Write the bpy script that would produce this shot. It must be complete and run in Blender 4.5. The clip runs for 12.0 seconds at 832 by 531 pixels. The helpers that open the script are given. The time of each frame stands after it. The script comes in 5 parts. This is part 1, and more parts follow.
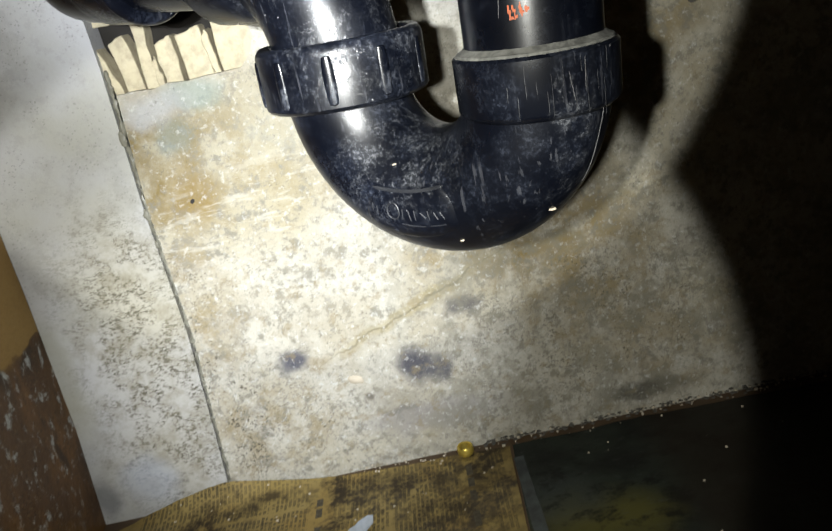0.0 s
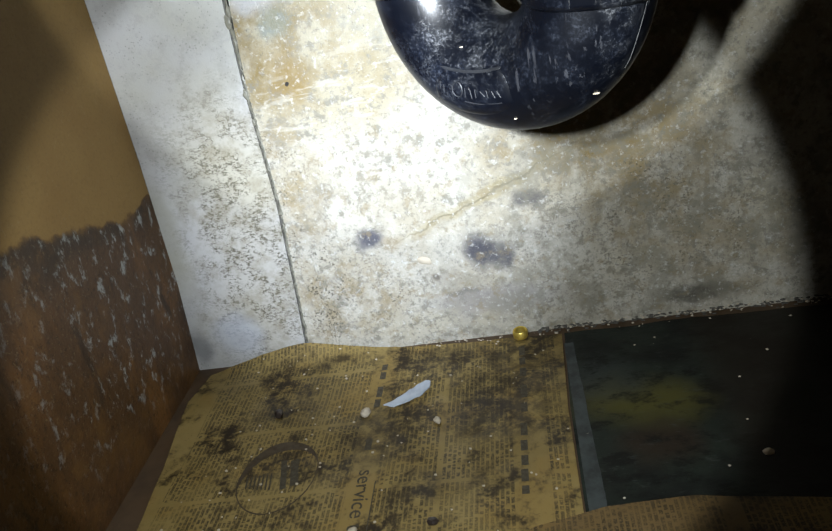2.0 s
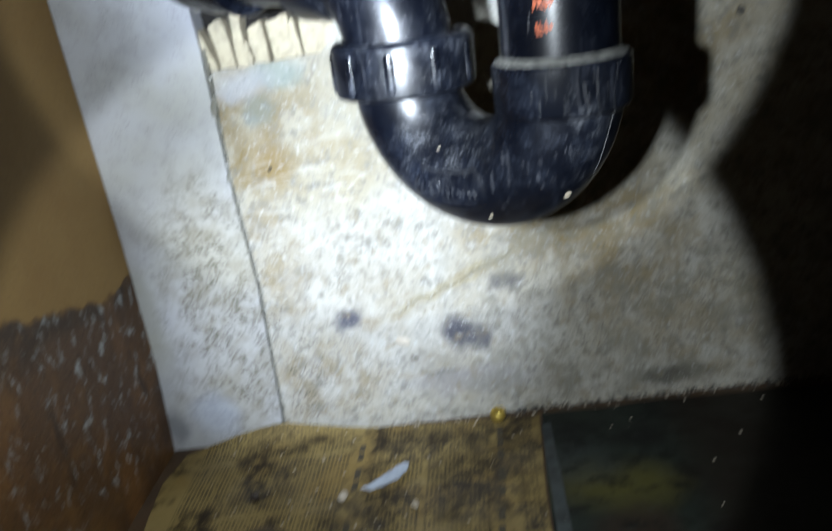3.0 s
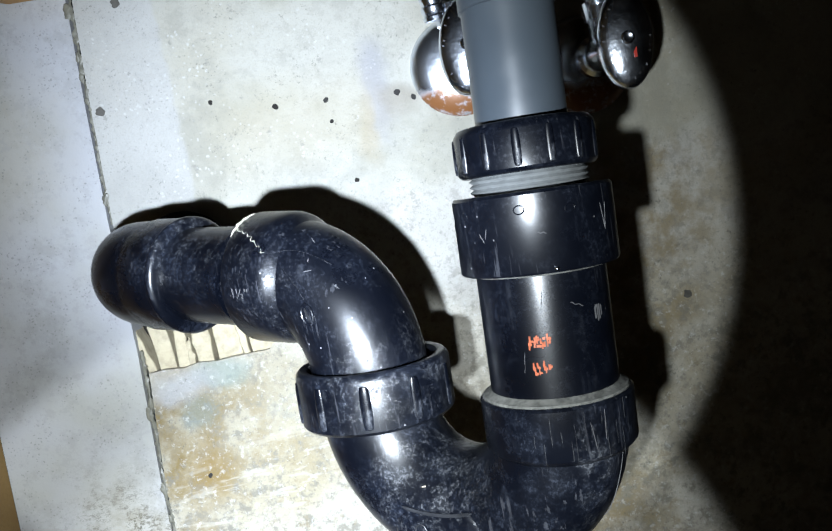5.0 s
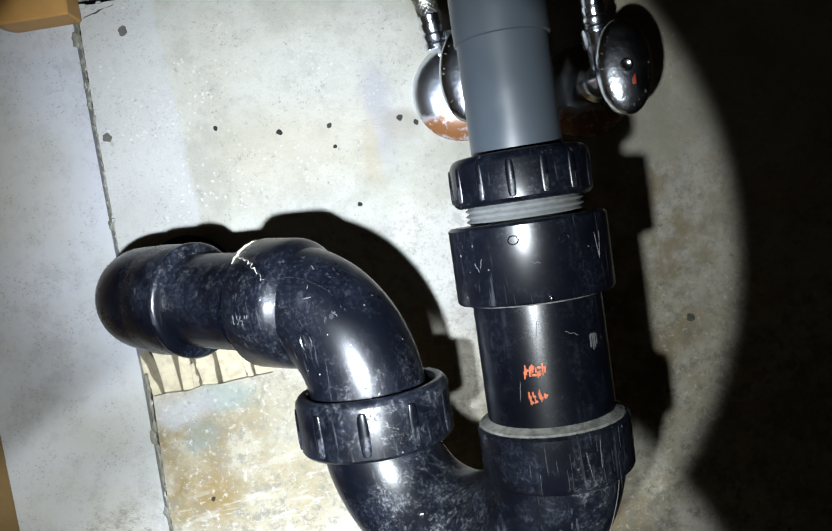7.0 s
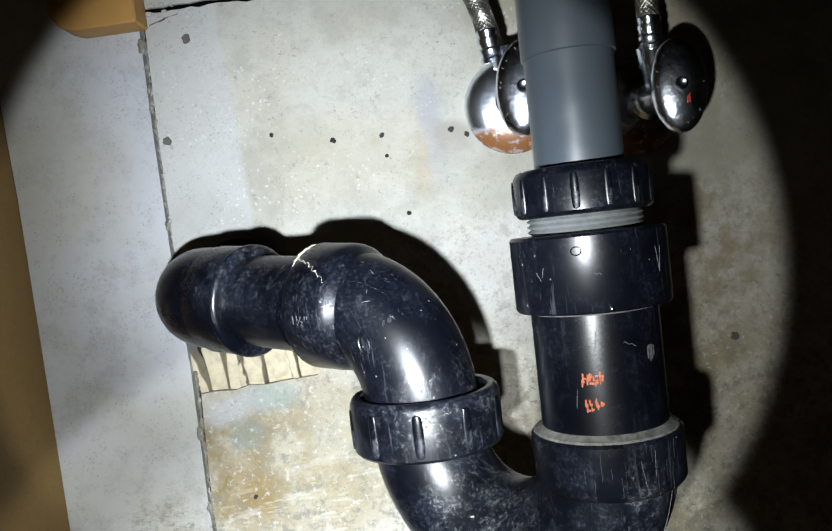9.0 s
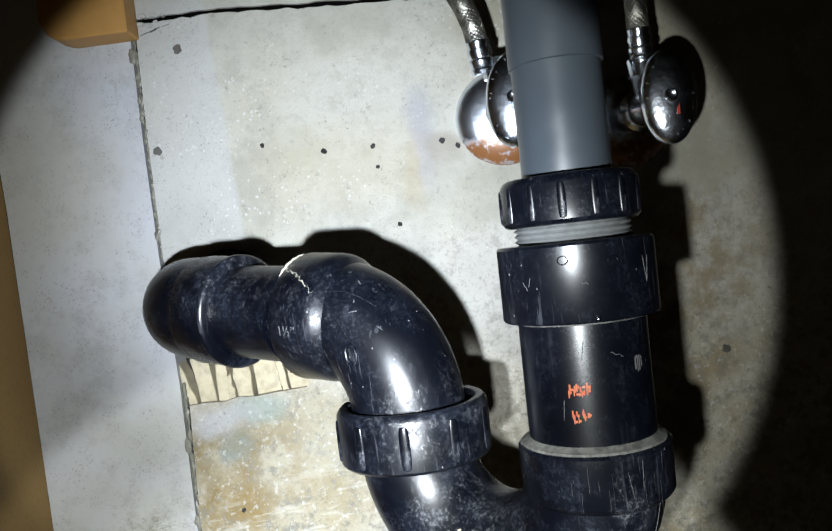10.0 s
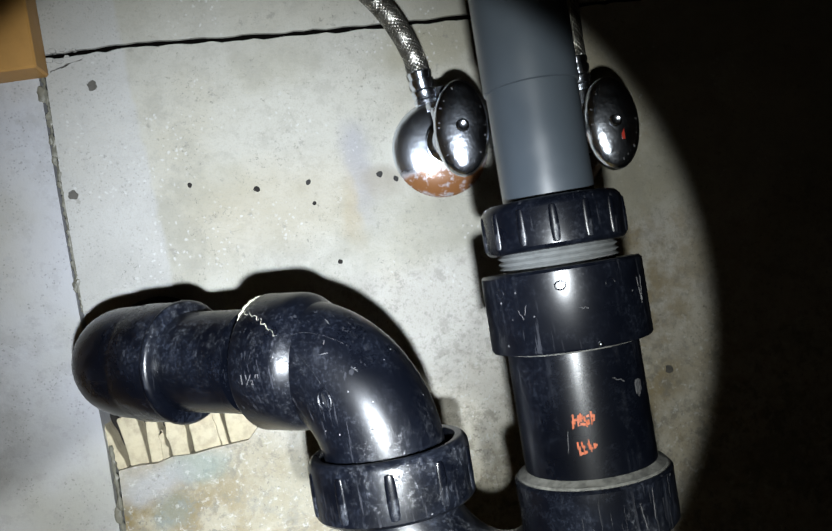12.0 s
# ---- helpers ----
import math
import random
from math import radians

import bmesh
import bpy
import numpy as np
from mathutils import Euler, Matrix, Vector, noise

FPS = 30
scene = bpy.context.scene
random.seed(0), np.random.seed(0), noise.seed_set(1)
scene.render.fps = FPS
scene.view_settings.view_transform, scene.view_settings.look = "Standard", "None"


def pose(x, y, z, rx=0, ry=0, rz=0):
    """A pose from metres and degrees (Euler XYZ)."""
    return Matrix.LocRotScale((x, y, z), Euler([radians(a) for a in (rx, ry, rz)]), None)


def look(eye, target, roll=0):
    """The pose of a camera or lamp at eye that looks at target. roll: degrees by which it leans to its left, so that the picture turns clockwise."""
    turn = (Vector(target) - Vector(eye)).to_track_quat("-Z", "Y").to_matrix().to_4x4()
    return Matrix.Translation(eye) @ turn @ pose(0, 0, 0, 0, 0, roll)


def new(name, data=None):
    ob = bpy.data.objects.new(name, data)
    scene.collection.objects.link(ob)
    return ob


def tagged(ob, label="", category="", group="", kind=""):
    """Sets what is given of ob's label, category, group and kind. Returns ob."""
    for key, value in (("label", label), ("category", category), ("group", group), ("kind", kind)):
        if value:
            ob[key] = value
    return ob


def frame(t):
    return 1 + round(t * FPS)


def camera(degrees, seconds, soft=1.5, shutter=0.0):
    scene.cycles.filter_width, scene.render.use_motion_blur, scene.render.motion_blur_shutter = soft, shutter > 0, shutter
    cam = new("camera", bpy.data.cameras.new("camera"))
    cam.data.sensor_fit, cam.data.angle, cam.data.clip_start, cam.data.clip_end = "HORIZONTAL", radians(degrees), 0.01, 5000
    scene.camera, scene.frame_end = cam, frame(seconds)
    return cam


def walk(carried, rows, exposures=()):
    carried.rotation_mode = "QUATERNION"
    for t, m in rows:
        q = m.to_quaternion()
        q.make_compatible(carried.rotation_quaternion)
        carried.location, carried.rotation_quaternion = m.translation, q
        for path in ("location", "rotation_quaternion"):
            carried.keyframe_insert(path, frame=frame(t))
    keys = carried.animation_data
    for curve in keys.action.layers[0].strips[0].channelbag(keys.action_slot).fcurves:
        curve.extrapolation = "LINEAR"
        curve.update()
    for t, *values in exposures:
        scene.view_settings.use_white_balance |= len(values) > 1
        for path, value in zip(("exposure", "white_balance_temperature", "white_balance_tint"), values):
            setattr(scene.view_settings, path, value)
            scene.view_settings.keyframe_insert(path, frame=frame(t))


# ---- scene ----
cam = camera(57.6, 12.0, soft=1.3, shutter=0.4)
PATH = [
    (0, (0.033, 0.204, 0.334), (-0.043, 2.07, -0.383), -13.4),
    (0.5, (0.039, 0.183, 0.341), (-0.118, 1.998, -0.485), -14.7),
    (1, (0.044, 0.165, 0.323), (-0.203, 1.939, -0.567), -13.7),
    (1.5, (0.043, 0.159, 0.329), (-0.267, 1.922, -0.562), -12.7),
    (2, (0.045, 0.157, 0.331), (-0.291, 1.925, -0.542), -12.4),
    (2.5, (0.042, 0.154, 0.336), (-0.321, 1.926, -0.519), -12.7),
    (3, (0.048, 0.154, 0.344), (-0.21, 2.0, -0.38), -11.0),
    (3.2, (0.048, 0.159, 0.359), (-0.068, 2.083, -0.177), -10.1),
    (3.3, (0.056, 0.183, 0.369), (-0.02, 2.13, -0.083), -10.6),
    (3.5, (0.035, 0.196, 0.379), (0.1, 2.181, 0.148), -11.1),
    (5.3, (0.03, 0.192, 0.378), (0.078, 2.185, 0.214), -11.6),
    (5.5, (0.031, 0.191, 0.38), (0.087, 2.184, 0.225), -11.7),
    (6, (0.03, 0.189, 0.381), (0.084, 2.183, 0.237), -11.7),
    (6.5, (0.034, 0.19, 0.382), (0.082, 2.185, 0.252), -11.7),
    (7, (0.035, 0.191, 0.381), (0.069, 2.187, 0.258), -11.6),
    (8.8, (0.022, 0.178, 0.39), (-0.013, 2.174, 0.261), -10.4),
    (9, (0.023, 0.183, 0.382), (-0.011, 2.181, 0.302), -9.8),
    (9.5, (0.026, 0.185, 0.38), (0.0, 2.183, 0.301), -9.8),
    (10, (0.026, 0.185, 0.38), (0.009, 2.184, 0.333), -9.6),
    (10.5, (0.018, 0.186, 0.382), (0.059, 2.185, 0.4), -10.0),
    (11, (0.018, 0.2, 0.384), (0.183, 2.193, 0.406), -11.3),
    (11.5, (0.012, 0.196, 0.386), (0.221, 2.185, 0.409), -12.1),
    (12, (-0.003, 0.202, 0.383), (0.268, 2.183, 0.388), -12.4),
]
# stops, kelvin and tint: the clip's own drift in exposure and white balance
EXPOSURES = [(0.0, -0.12, 7000, 10), (0.5, -0.18, 6850, 10), (1.5, 0.04, 6650, 10), (2.5, 0.02, 6050, 10), (3.0, -0.08, 5900, 10), (3.5, 0.03, 5750, 10), (5.5, 0.02, 6150, 10), (6.5, 0.0, 6250, 10), (7.0, -0.03, 6300, 10), (9.0, -0.22, 6450, 10), (10.0, -0.22, 6400, 10), (11.0, -0.15, 6550, 10), (11.5, -0.15, 6550, 10), (12.0, -0.30, 6500, 10)]
walk(cam, [(t, look(eye, target, roll)) for t, eye, target, roll in PATH], EXPOSURES)

# ---- light: fixed lamps that stand in for one hand torch just under the camera ----
world = bpy.data.worlds.new("world")
world.use_nodes = True
world.node_tree.nodes["Background"].inputs[0].default_value = (0.6, 0.7, 1.0, 1)
world.node_tree.nodes["Background"].inputs[1].default_value = 0.0001
scene.world = world
# both places stay lit throughout, for a torch held low at first and then raised
TORCH_HIGH, TORCH_LOW = (-0.005, 0.180, 0.349), (0.013, 0.171, 0.339)
COLD, RIM = (0.88, 0.97, 1.10), (0.94, 0.985, 0.97)


def torch_beam(name, at, target, half_angle, watts, blend, colour):
    d = bpy.data.lights.new(name, "SPOT")
    d.energy, d.spot_size, d.spot_blend, d.color = watts, radians(2 * half_angle), blend, colour
    d.shadow_soft_size = 0.004
    ob = new(name, d)
    ob.matrix_world = look(at, target)
    return ob


torch_beam("torch_high_disc", TORCH_HIGH, (-0.010, 0.68, 0.354), 28.7, 7.8, 0.12, RIM)
torch_beam("torch_high_hotspot", TORCH_HIGH, (-0.020, 0.68, 0.410), 23.5, 21.5, 1.0, COLD)
torch_beam("torch_low_disc", TORCH_LOW, (-0.070, 0.68, 0.060), 29.2, 8.2, 0.16, RIM)
torch_beam("torch_low_hotspot", TORCH_LOW, (-0.080, 0.68, 0.130), 18.0, 31.0, 1.0, COLD)
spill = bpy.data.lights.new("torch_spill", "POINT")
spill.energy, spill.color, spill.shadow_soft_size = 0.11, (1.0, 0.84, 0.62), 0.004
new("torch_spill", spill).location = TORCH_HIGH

# ---- materials ----
WALL = 0.68


class Mat:
    """A node material with short helpers; coordinates are metres in the object's own space."""

    def __init__(self, name, rough=0.6, metal=0.0, spec=0.5):
        self.m = bpy.data.materials.new(name)
        self.m.use_nodes = True
        self.nt = self.m.node_tree
        self.b = self.nt.nodes["Principled BSDF"]
        self.b.inputs["Roughness"].default_value = rough
        self.b.inputs["Metallic"].default_value = metal
        self.b.inputs["Specular IOR Level"].default_value = spec
        self.co = self.nt.nodes.new("ShaderNodeTexCoord").outputs["Object"]
        self.col = None

    def put(self, socket, v):
        if isinstance(v, (int, float)):
            socket.default_value = v
        elif isinstance(v, tuple):
            socket.default_value = (*v, 1) if len(v) == 3 and len(socket.default_value) == 4 else v
        else:
            self.nt.links.new(v, socket)

    def math(self, op, a, b=0.0, clamp=False):
        n = self.nt.nodes.new("ShaderNodeMath")
        n.operation, n.use_clamp = op, clamp
        self.put(n.inputs[0], a), self.put(n.inputs[1], b)
        return n.outputs[0]

    def scaled(self, sx, sy, sz, rot=(0, 0, 0), loc=(0, 0, 0), co=None):
        n = self.nt.nodes.new("ShaderNodeMapping")
        self.put(n.inputs[0], co or self.co)
        n.inputs["Scale"].default_value, n.inputs["Rotation"].default_value = (sx, sy, sz), rot
        n.inputs["Location"].default_value = loc
        return n.outputs[0]

    def noise(self, scale, detail=4.0, rough=0.55, co=None, distort=0.0):
        n = self.nt.nodes.new("ShaderNodeTexNoise")
        self.put(n.inputs["Vector"], co or self.co)
        n.inputs["Scale"].default_value, n.inputs["Detail"].default_value = scale, detail
        n.inputs["Roughness"].default_value, n.inputs["Distortion"].default_value = rough, distort
        return n.outputs[0]

    def voronoi(self, scale, co=None, feature="F1", out=0):
        n = self.nt.nodes.new("ShaderNodeTexVoronoi")
        n.feature = feature
        self.put(n.inputs["Vector"], co or self.co)
        n.inputs["Scale"].default_value = scale
        return n.outputs[out]

    def step(self, v, lo, hi, to_lo=0.0, to_hi=1.0):
        n = self.nt.nodes.new("ShaderNodeMapRange")
        n.interpolation_type = "SMOOTHSTEP"
        self.put(n.inputs[0], v)
        for i, x in enumerate((lo, hi, to_lo, to_hi)):
            n.inputs[i + 1].default_value = x
        return n.outputs[0]

    def axes(self, co=None):
        n = self.nt.nodes.new("ShaderNodeSeparateXYZ")
        self.put(n.inputs[0], co or self.co)
        return n.outputs

    def warped(self, amount, scale):
        """Coordinates pushed about by noise, for ragged outlines."""
        n = self.nt.nodes.new("ShaderNodeTexNoise")
        self.put(n.inputs["Vector"], self.co)
        n.inputs["Scale"].default_value, n.inputs["Detail"].default_value = scale, 5.0
        s = self.nt.nodes.new("ShaderNodeVectorMath")
        s.operation = "SUBTRACT"
        self.put(s.inputs[0], n.outputs[1])
        s.inputs[1].default_value = (0.5, 0.5, 0.5)
        a = self.nt.nodes.new("ShaderNodeVectorMath")
        a.operation = "MULTIPLY_ADD"
        self.put(a.inputs[0], s.outputs[0])
        a.inputs[1].default_value = (amount, amount, amount)
        self.put(a.inputs[2], self.co)
        return a.outputs[0]

    def blot(self, centre, size, co, soft=0.35):
        """1 inside an ellipsoid, falling to 0 at its rim."""
        sx, sy, sz = size
        n = self.nt.nodes.new("ShaderNodeMapping")
        n.vector_type = "TEXTURE"
        self.put(n.inputs[0], co)
        n.inputs["Location"].default_value, n.inputs["Scale"].default_value = centre, size
        v = self.nt.nodes.new("ShaderNodeVectorMath")
        v.operation = "LENGTH"
        self.put(v.inputs[0], n.outputs[0])
        return self.step(v.outputs["Value"], 1 - soft, 1 + soft, 1.0, 0.0)

    def base(self, colour):
        self.col = colour
        return self

    def over(self, fac, colour, mode="MIX"):
        n = self.nt.nodes.new("ShaderNodeMix")
        n.data_type, n.blend_type = "RGBA", mode
        self.put(n.inputs[0], fac), self.put(n.inputs[6], self.col), self.put(n.inputs[7], colour)
        self.col = n.outputs[2]
        return self

    def bump(self, height, strength=0.3, distance=0.001):
        n = self.nt.nodes.new("ShaderNodeBump")
        n.inputs["Strength"].default_value, n.inputs["Distance"].default_value = strength, distance
        self.put(n.inputs["Height"], height)
        old = self.b.inputs["Normal"]
        if old.is_linked:
            self.nt.links.new(old.links[0].from_socket, n.inputs["Normal"])
        self.nt.links.new(n.outputs[0], old)
        return self

    def rough(self, v):
        self.put(self.b.inputs["Roughness"], v)
        return self

    def done(self, dirt=1.0):
        if dirt < 1:
            self.over(1.0, (dirt, dirt, dirt), "MULTIPLY")
        if self.col is not None:
            self.put(self.b.inputs["Base Color"], self.col)
        return self.m


def wall_panel_material():
    """Old stained cement sheet: pale stone flecks, rust, mould and smudges."""
    m = Mat("stained_cement_sheet", rough=0.55, spec=0.3)
    w = m.warped(0.02, 45.0)
    x, y, z = m.axes()
    m.base((0.60, 0.58, 0.52))
    low = m.step(z, 0.30, 0.24)
    m.over(m.step(m.noise(14.0, 5), 0.45, 0.7), (0.50, 0.46, 0.36))
    m.over(m.math("MULTIPLY", m.step(m.noise(30.0, 6, 0.65), 0.5, 0.66), m.math("MULTIPLY_ADD", low, 0.5)), (0.42, 0.40, 0.36))
    m.over(m.math("MULTIPLY", m.step(z, 0.33, 0.27), 0.25), (0.50, 0.455, 0.33))
    m.over(m.math("MULTIPLY", m.blot((-0.085, WALL, 0.245), (0.075, 1, 0.060), w, 0.5), 0.5), (0.42, 0.36, 0.21))
    # rust and damp
    rust = m.step(m.noise(38.0, 7, 0.7), 0.38, 0.60)
    for c, s, k in (((-0.125, WALL, 0.255), (0.035, 1, 0.045), 1.0), ((-0.075, WALL, 0.255), (0.06, 1, 0.040), 0.55), ((-0.135, WALL, 0.16), (0.016, 1, 0.06), 0.8),
                    ((-0.105, WALL, 0.055), (0.035, 1, 0.03), 0.55), ((0.07, WALL, 0.152), (0.055, 1, 0.024), 0.95), ((0.125, WALL, 0.135), (0.05, 1, 0.06), 0.8), ((0.2, WALL, 0.38), (0.05, 1, 0.12), 0.7), ((0.165, WALL, 0.27), (0.04, 1, 0.05), 0.7), ((0.215, WALL, 0.48), (0.05, 1, 0.05), 0.7), ((0.11, WALL, 0.50), (0.05, 1, 0.03), 0.35),
                    ((-0.155, WALL, 0.05), (0.06, 1, 0.03), 0.4), ((0.18, WALL, 0.06), (0.05, 1, 0.05), 0.5)):
        m.over(m.math("MULTIPLY", m.math("MULTIPLY", m.blot(c, s, w, 0.6), rust), k), (0.27, 0.195, 0.070))
    fine = m.step(m.noise(420.0, 3, 0.6), 0.55, 0.68)
    # mould speckle, thickest low down
    mould = m.math("MULTIPLY", m.step(m.noise(55.0, 5, 0.6), 0.42, 0.6), m.step(m.noise(520.0, 4, 0.7), 0.53, 0.60))
    for c, s, k in (((-0.185, WALL, 0.11), (0.05, 1, 0.10), 0.85), ((-0.138, WALL, 0.10), (0.026, 1, 0.10), 0.9), ((-0.10, WALL, 0.05), (0.05, 1, 0.035), 0.7), ((0.13, WALL, 0.10), (0.08, 1, 0.07), 0.5), ((-0.20, WALL, 0.02), (0.04, 1, 0.03), 0.7), ((0.10, WALL, 0.06), (0.12, 1, 0.07), 0.5), ((0.12, WALL, 0.21), (0.03, 1, 0.03), 0.6)):
        m.over(m.math("MULTIPLY", m.math("MULTIPLY", m.blot(c, s, w, 0.6), mould), k), (0.06, 0.05, 0.035))
    m.over(m.math("MULTIPLY", fine, 0.35), (0.25, 0.23, 0.2))
    blotch = m.math("MULTIPLY", m.step(m.noise(120.0, 6, 0.75), 0.50, 0.62), m.math("MULTIPLY_ADD", m.step(z, 0.36, 0.22), 0.75))
    m.over(m.math("MULTIPLY", blotch, 0.7), (0.26, 0.245, 0.20))
    m.over(m.math("MULTIPLY", m.math("MULTIPLY", m.step(m.noise(17.0, 6, 0.7), 0.47, 0.62), m.step(z, 0.36, 0.25)), 0.38), (0.40, 0.35, 0.25))
    # blue-green and grey smudges
    for c, s, k, colour in (((-0.098, WALL, 0.292), (0.017, 1, 0.009), 0.55, (0.28, 0.38, 0.37)), ((-0.115, WALL, 0.268), (0.012, 1, 0.010), 0.45, (0.28, 0.36, 0.36)),
                            ((0.045, WALL, 0.44), (0.012, 1, 0.035), 0.4, (0.33, 0.34, 0.38)),
                            ((-0.088, WALL, 0.100), (0.010, 1, 0.008), 0.95, (0.085, 0.085, 0.11)), ((0.036, WALL, 0.116), (0.013, 1, 0.008), 0.85, (0.10, 0.095, 0.10)),
                            ((-0.004, WALL, 0.076), (0.011, 1, 0.014), 0.95, (0.065, 0.065, 0.085)), ((0.012, WALL, 0.071), (0.009, 1, 0.011), 0.9, (0.075, 0.075, 0.095)),
                            ((-0.023, WALL, 0.044), (0.011, 1, 0.003), 0.7, (0.14, 0.12, 0.10)), ((-0.041, WALL, 0.061), (0.004, 1, 0.003), 0.8, (0.12, 0.10, 0.08)),
                            ((0.00, WALL, 0.035), (0.045, 1, 0.012), 0.5, (0.26, 0.25, 0.27)), ((0.155, WALL, 0.018), (0.03, 1, 0.006), 0.8, (0.08, 0.075, 0.06)),
                            ((-0.245, WALL, 0.022), (0.012, 1, 0.012), 0.75, (0.10, 0.11, 0.16)), ((-0.070, WALL, 0.096), (0.008, 1, 0.006), 0.4, (0.30, 0.22, 0.10))):
        m.over(m.math("MULTIPLY", m.blot(c, s, w, 0.5), k), colour)
    # the slanting scratch with its rusty edge
    for c, s, k, colour in (((0.0, WALL, 0.0), (0.078, 1, 0.0050), 0.6, (0.36, 0.30, 0.15)), ((0.0, WALL, 0.0), (0.085, 1, 0.0010), 0.5, (0.10, 0.075, 0.04))):
        n = m.nt.nodes.new("ShaderNodeMapping")
        n.vector_type = "TEXTURE"
        m.put(n.inputs[0], w)
        n.inputs["Location"].default_value, n.inputs["Rotation"].default_value, n.inputs["Scale"].default_value = (0.010, WALL, 0.124), (0, radians(-22), 0), s
        v = m.nt.nodes.new("ShaderNodeVectorMath")
        v.operation = "LENGTH"
        m.put(v.inputs[0], n.outputs[0])
        m.over(m.math("MULTIPLY", m.step(v.outputs["Value"], 0.5, 1.3, 1, 0), k), colour)
    for c, sz, k, colour in (((-0.126, WALL, 0.289), (0.020, 1, 0.011), 0.8, (0.52, 0.53, 0.55)), ((-0.045, WALL, 0.262), (0.030, 1, 0.018), 0.45, (0.56, 0.54, 0.44)), ((-0.118, WALL, 0.232), (0.016, 1, 0.016), 0.6, (0.30, 0.20, 0.06))):
        m.over(m.math("MULTIPLY", m.blot(c, sz, w, 0.6), k), colour)
    # upper part: greyer and pitted towards the upright joint, olive elsewhere
    high = m.step(z, 0.375, 0.395)
    ragx = m.axes(m.warped(0.006, 80.0))[0]
    pitted = m.math("MULTIPLY", high, m.step(ragx, -0.084, -0.088))
    m.over(m.math("MULTIPLY", high, 0.55), (0.54, 0.53, 0.45))
    m.over(m.math("MULTIPLY", m.math("MULTIPLY", high, m.step(m.noise(13.0, 4), 0.48, 0.62)), 0.5), (0.44, 0.42, 0.32))
    m.over(m.math("MULTIPLY", m.math("MULTIPLY", high, m.step(m.noise(8.0, 5, 0.65), 0.46, 0.62)), 0.5), (0.40, 0.385, 0.31))
    m.over(m.math("MULTIPLY", m.math("MULTIPLY", high, m.step(m.noise(26.0, 6, 0.7), 0.50, 0.64)), 0.4), (0.36, 0.35, 0.30))
    m.over(m.math("MULTIPLY", m.step(m.axes(w)[2], 0.500, 0.545), 0.35), (0.42, 0.41, 0.36))
    m.over(m.math("MULTIPLY", pitted, 0.5), (0.56, 0.562, 0.565))
    pits = m.math("MULTIPLY", m.step(m.voronoi(430.0, m.warped(0.003, 300.0)), 0.30, 0.16), m.step(m.noise(60.0, 4), 0.40, 0.6))
    m.over(m.math("MULTIPLY", m.math("MULTIPLY", pitted, pits), 0.45), (0.26, 0.25, 0.24))
    for c, sz, k, colour in (((0.040, WALL, 0.452), (0.010, 1, 0.028), 0.6, (0.36, 0.36, 0.40)), ((0.030, WALL, 0.425), (0.006, 1, 0.02), 0.45, (0.42, 0.34, 0.20)), ((0.055, WALL, 0.443), (0.014, 1, 0.008), 0.55, (0.30, 0.26, 0.20)),
                             ((0.10, WALL, 0.52), (0.03, 1, 0.015), 0.5, (0.36, 0.33, 0.22)), ((-0.01, WALL, 0.44), (0.05, 1, 0.025), 0.3, (0.52, 0.44, 0.28))):
        m.over(m.math("MULTIPLY", m.blot(c, sz, w, 0.6), k), colour)
    grimy = m.math("MULTIPLY", m.step(m.noise(42.0, 7, 0.72), 0.46, 0.60), m.math("MULTIPLY", m.step(z, 0.34, 0.22), m.step(x, -0.09, 0.05)))
    m.over(m.math("MULTIPLY", grimy, 0.6), (0.27, 0.255, 0.20))
    m.over(m.math("MULTIPLY", m.math("MULTIPLY", m.step(m.noise(75.0, 7, 0.75), 0.53, 0.62), m.step(z, 0.34, 0.2)), 0.55), (0.30, 0.24, 0.14))
    # pale stone flecks and white scrapes
    cluster = m.step(m.noise(24.0, 5, 0.65), 0.48, 0.62)
    flecks = m.math("MULTIPLY", m.step(m.voronoi(260.0, m.warped(0.004, 300.0)), 0.30, 0.12), cluster)
    m.over(m.math("MULTIPLY", flecks, m.step(z, 0.30, 0.38, 0.22, 0.5)), (0.80, 0.80, 0.78))
    m.over(m.math("MULTIPLY", m.math("MULTIPLY", m.step(m.noise(200.0, 5, 0.75), 0.55, 0.64), m.step(z, 0.36, 0.28)), 0.55), (0.74, 0.74, 0.70))
    m.over(m.math("MULTIPLY", m.step(m.noise(95.0, 6, 0.75), 0.60, 0.68), 0.5), (0.26, 0.25, 0.22))
    grain = m.step(m.noise(850.0, 4, 0.75), 0.53, 0.62)
    m.over(m.math("MULTIPLY", grain, 0.22), (0.30, 0.29, 0.24))
    m.over(m.math("MULTIPLY", m.math("MULTIPLY", m.step(m.noise(420.0, 5, 0.8), 0.60, 0.645), m.step(m.noise(28.0, 4), 0.46, 0.58)), 0.45), (0.07, 0.065, 0.05))
    st = m.scaled(30, 1, 160, rot=(0, radians(-22), 0))
    m.over(m.math("MULTIPLY", m.math("MULTIPLY", m.step(m.noise(1.0, 4, 0.6, st), 0.56, 0.66), m.blot((-0.07, WALL, 0.21), (0.09, 1, 0.03), w, 0.5)), 0.4), (0.72, 0.70, 0.62))
    m.bump(m.noise(300.0, 6, 0.75), 0.4, 0.0009).bump(m.noise(60.0, 4), 0.25, 0.002)
    m.rough(m.step(m.noise(40.0, 4), 0.3, 0.7, 0.42, 0.68))
    return m.done(0.62)


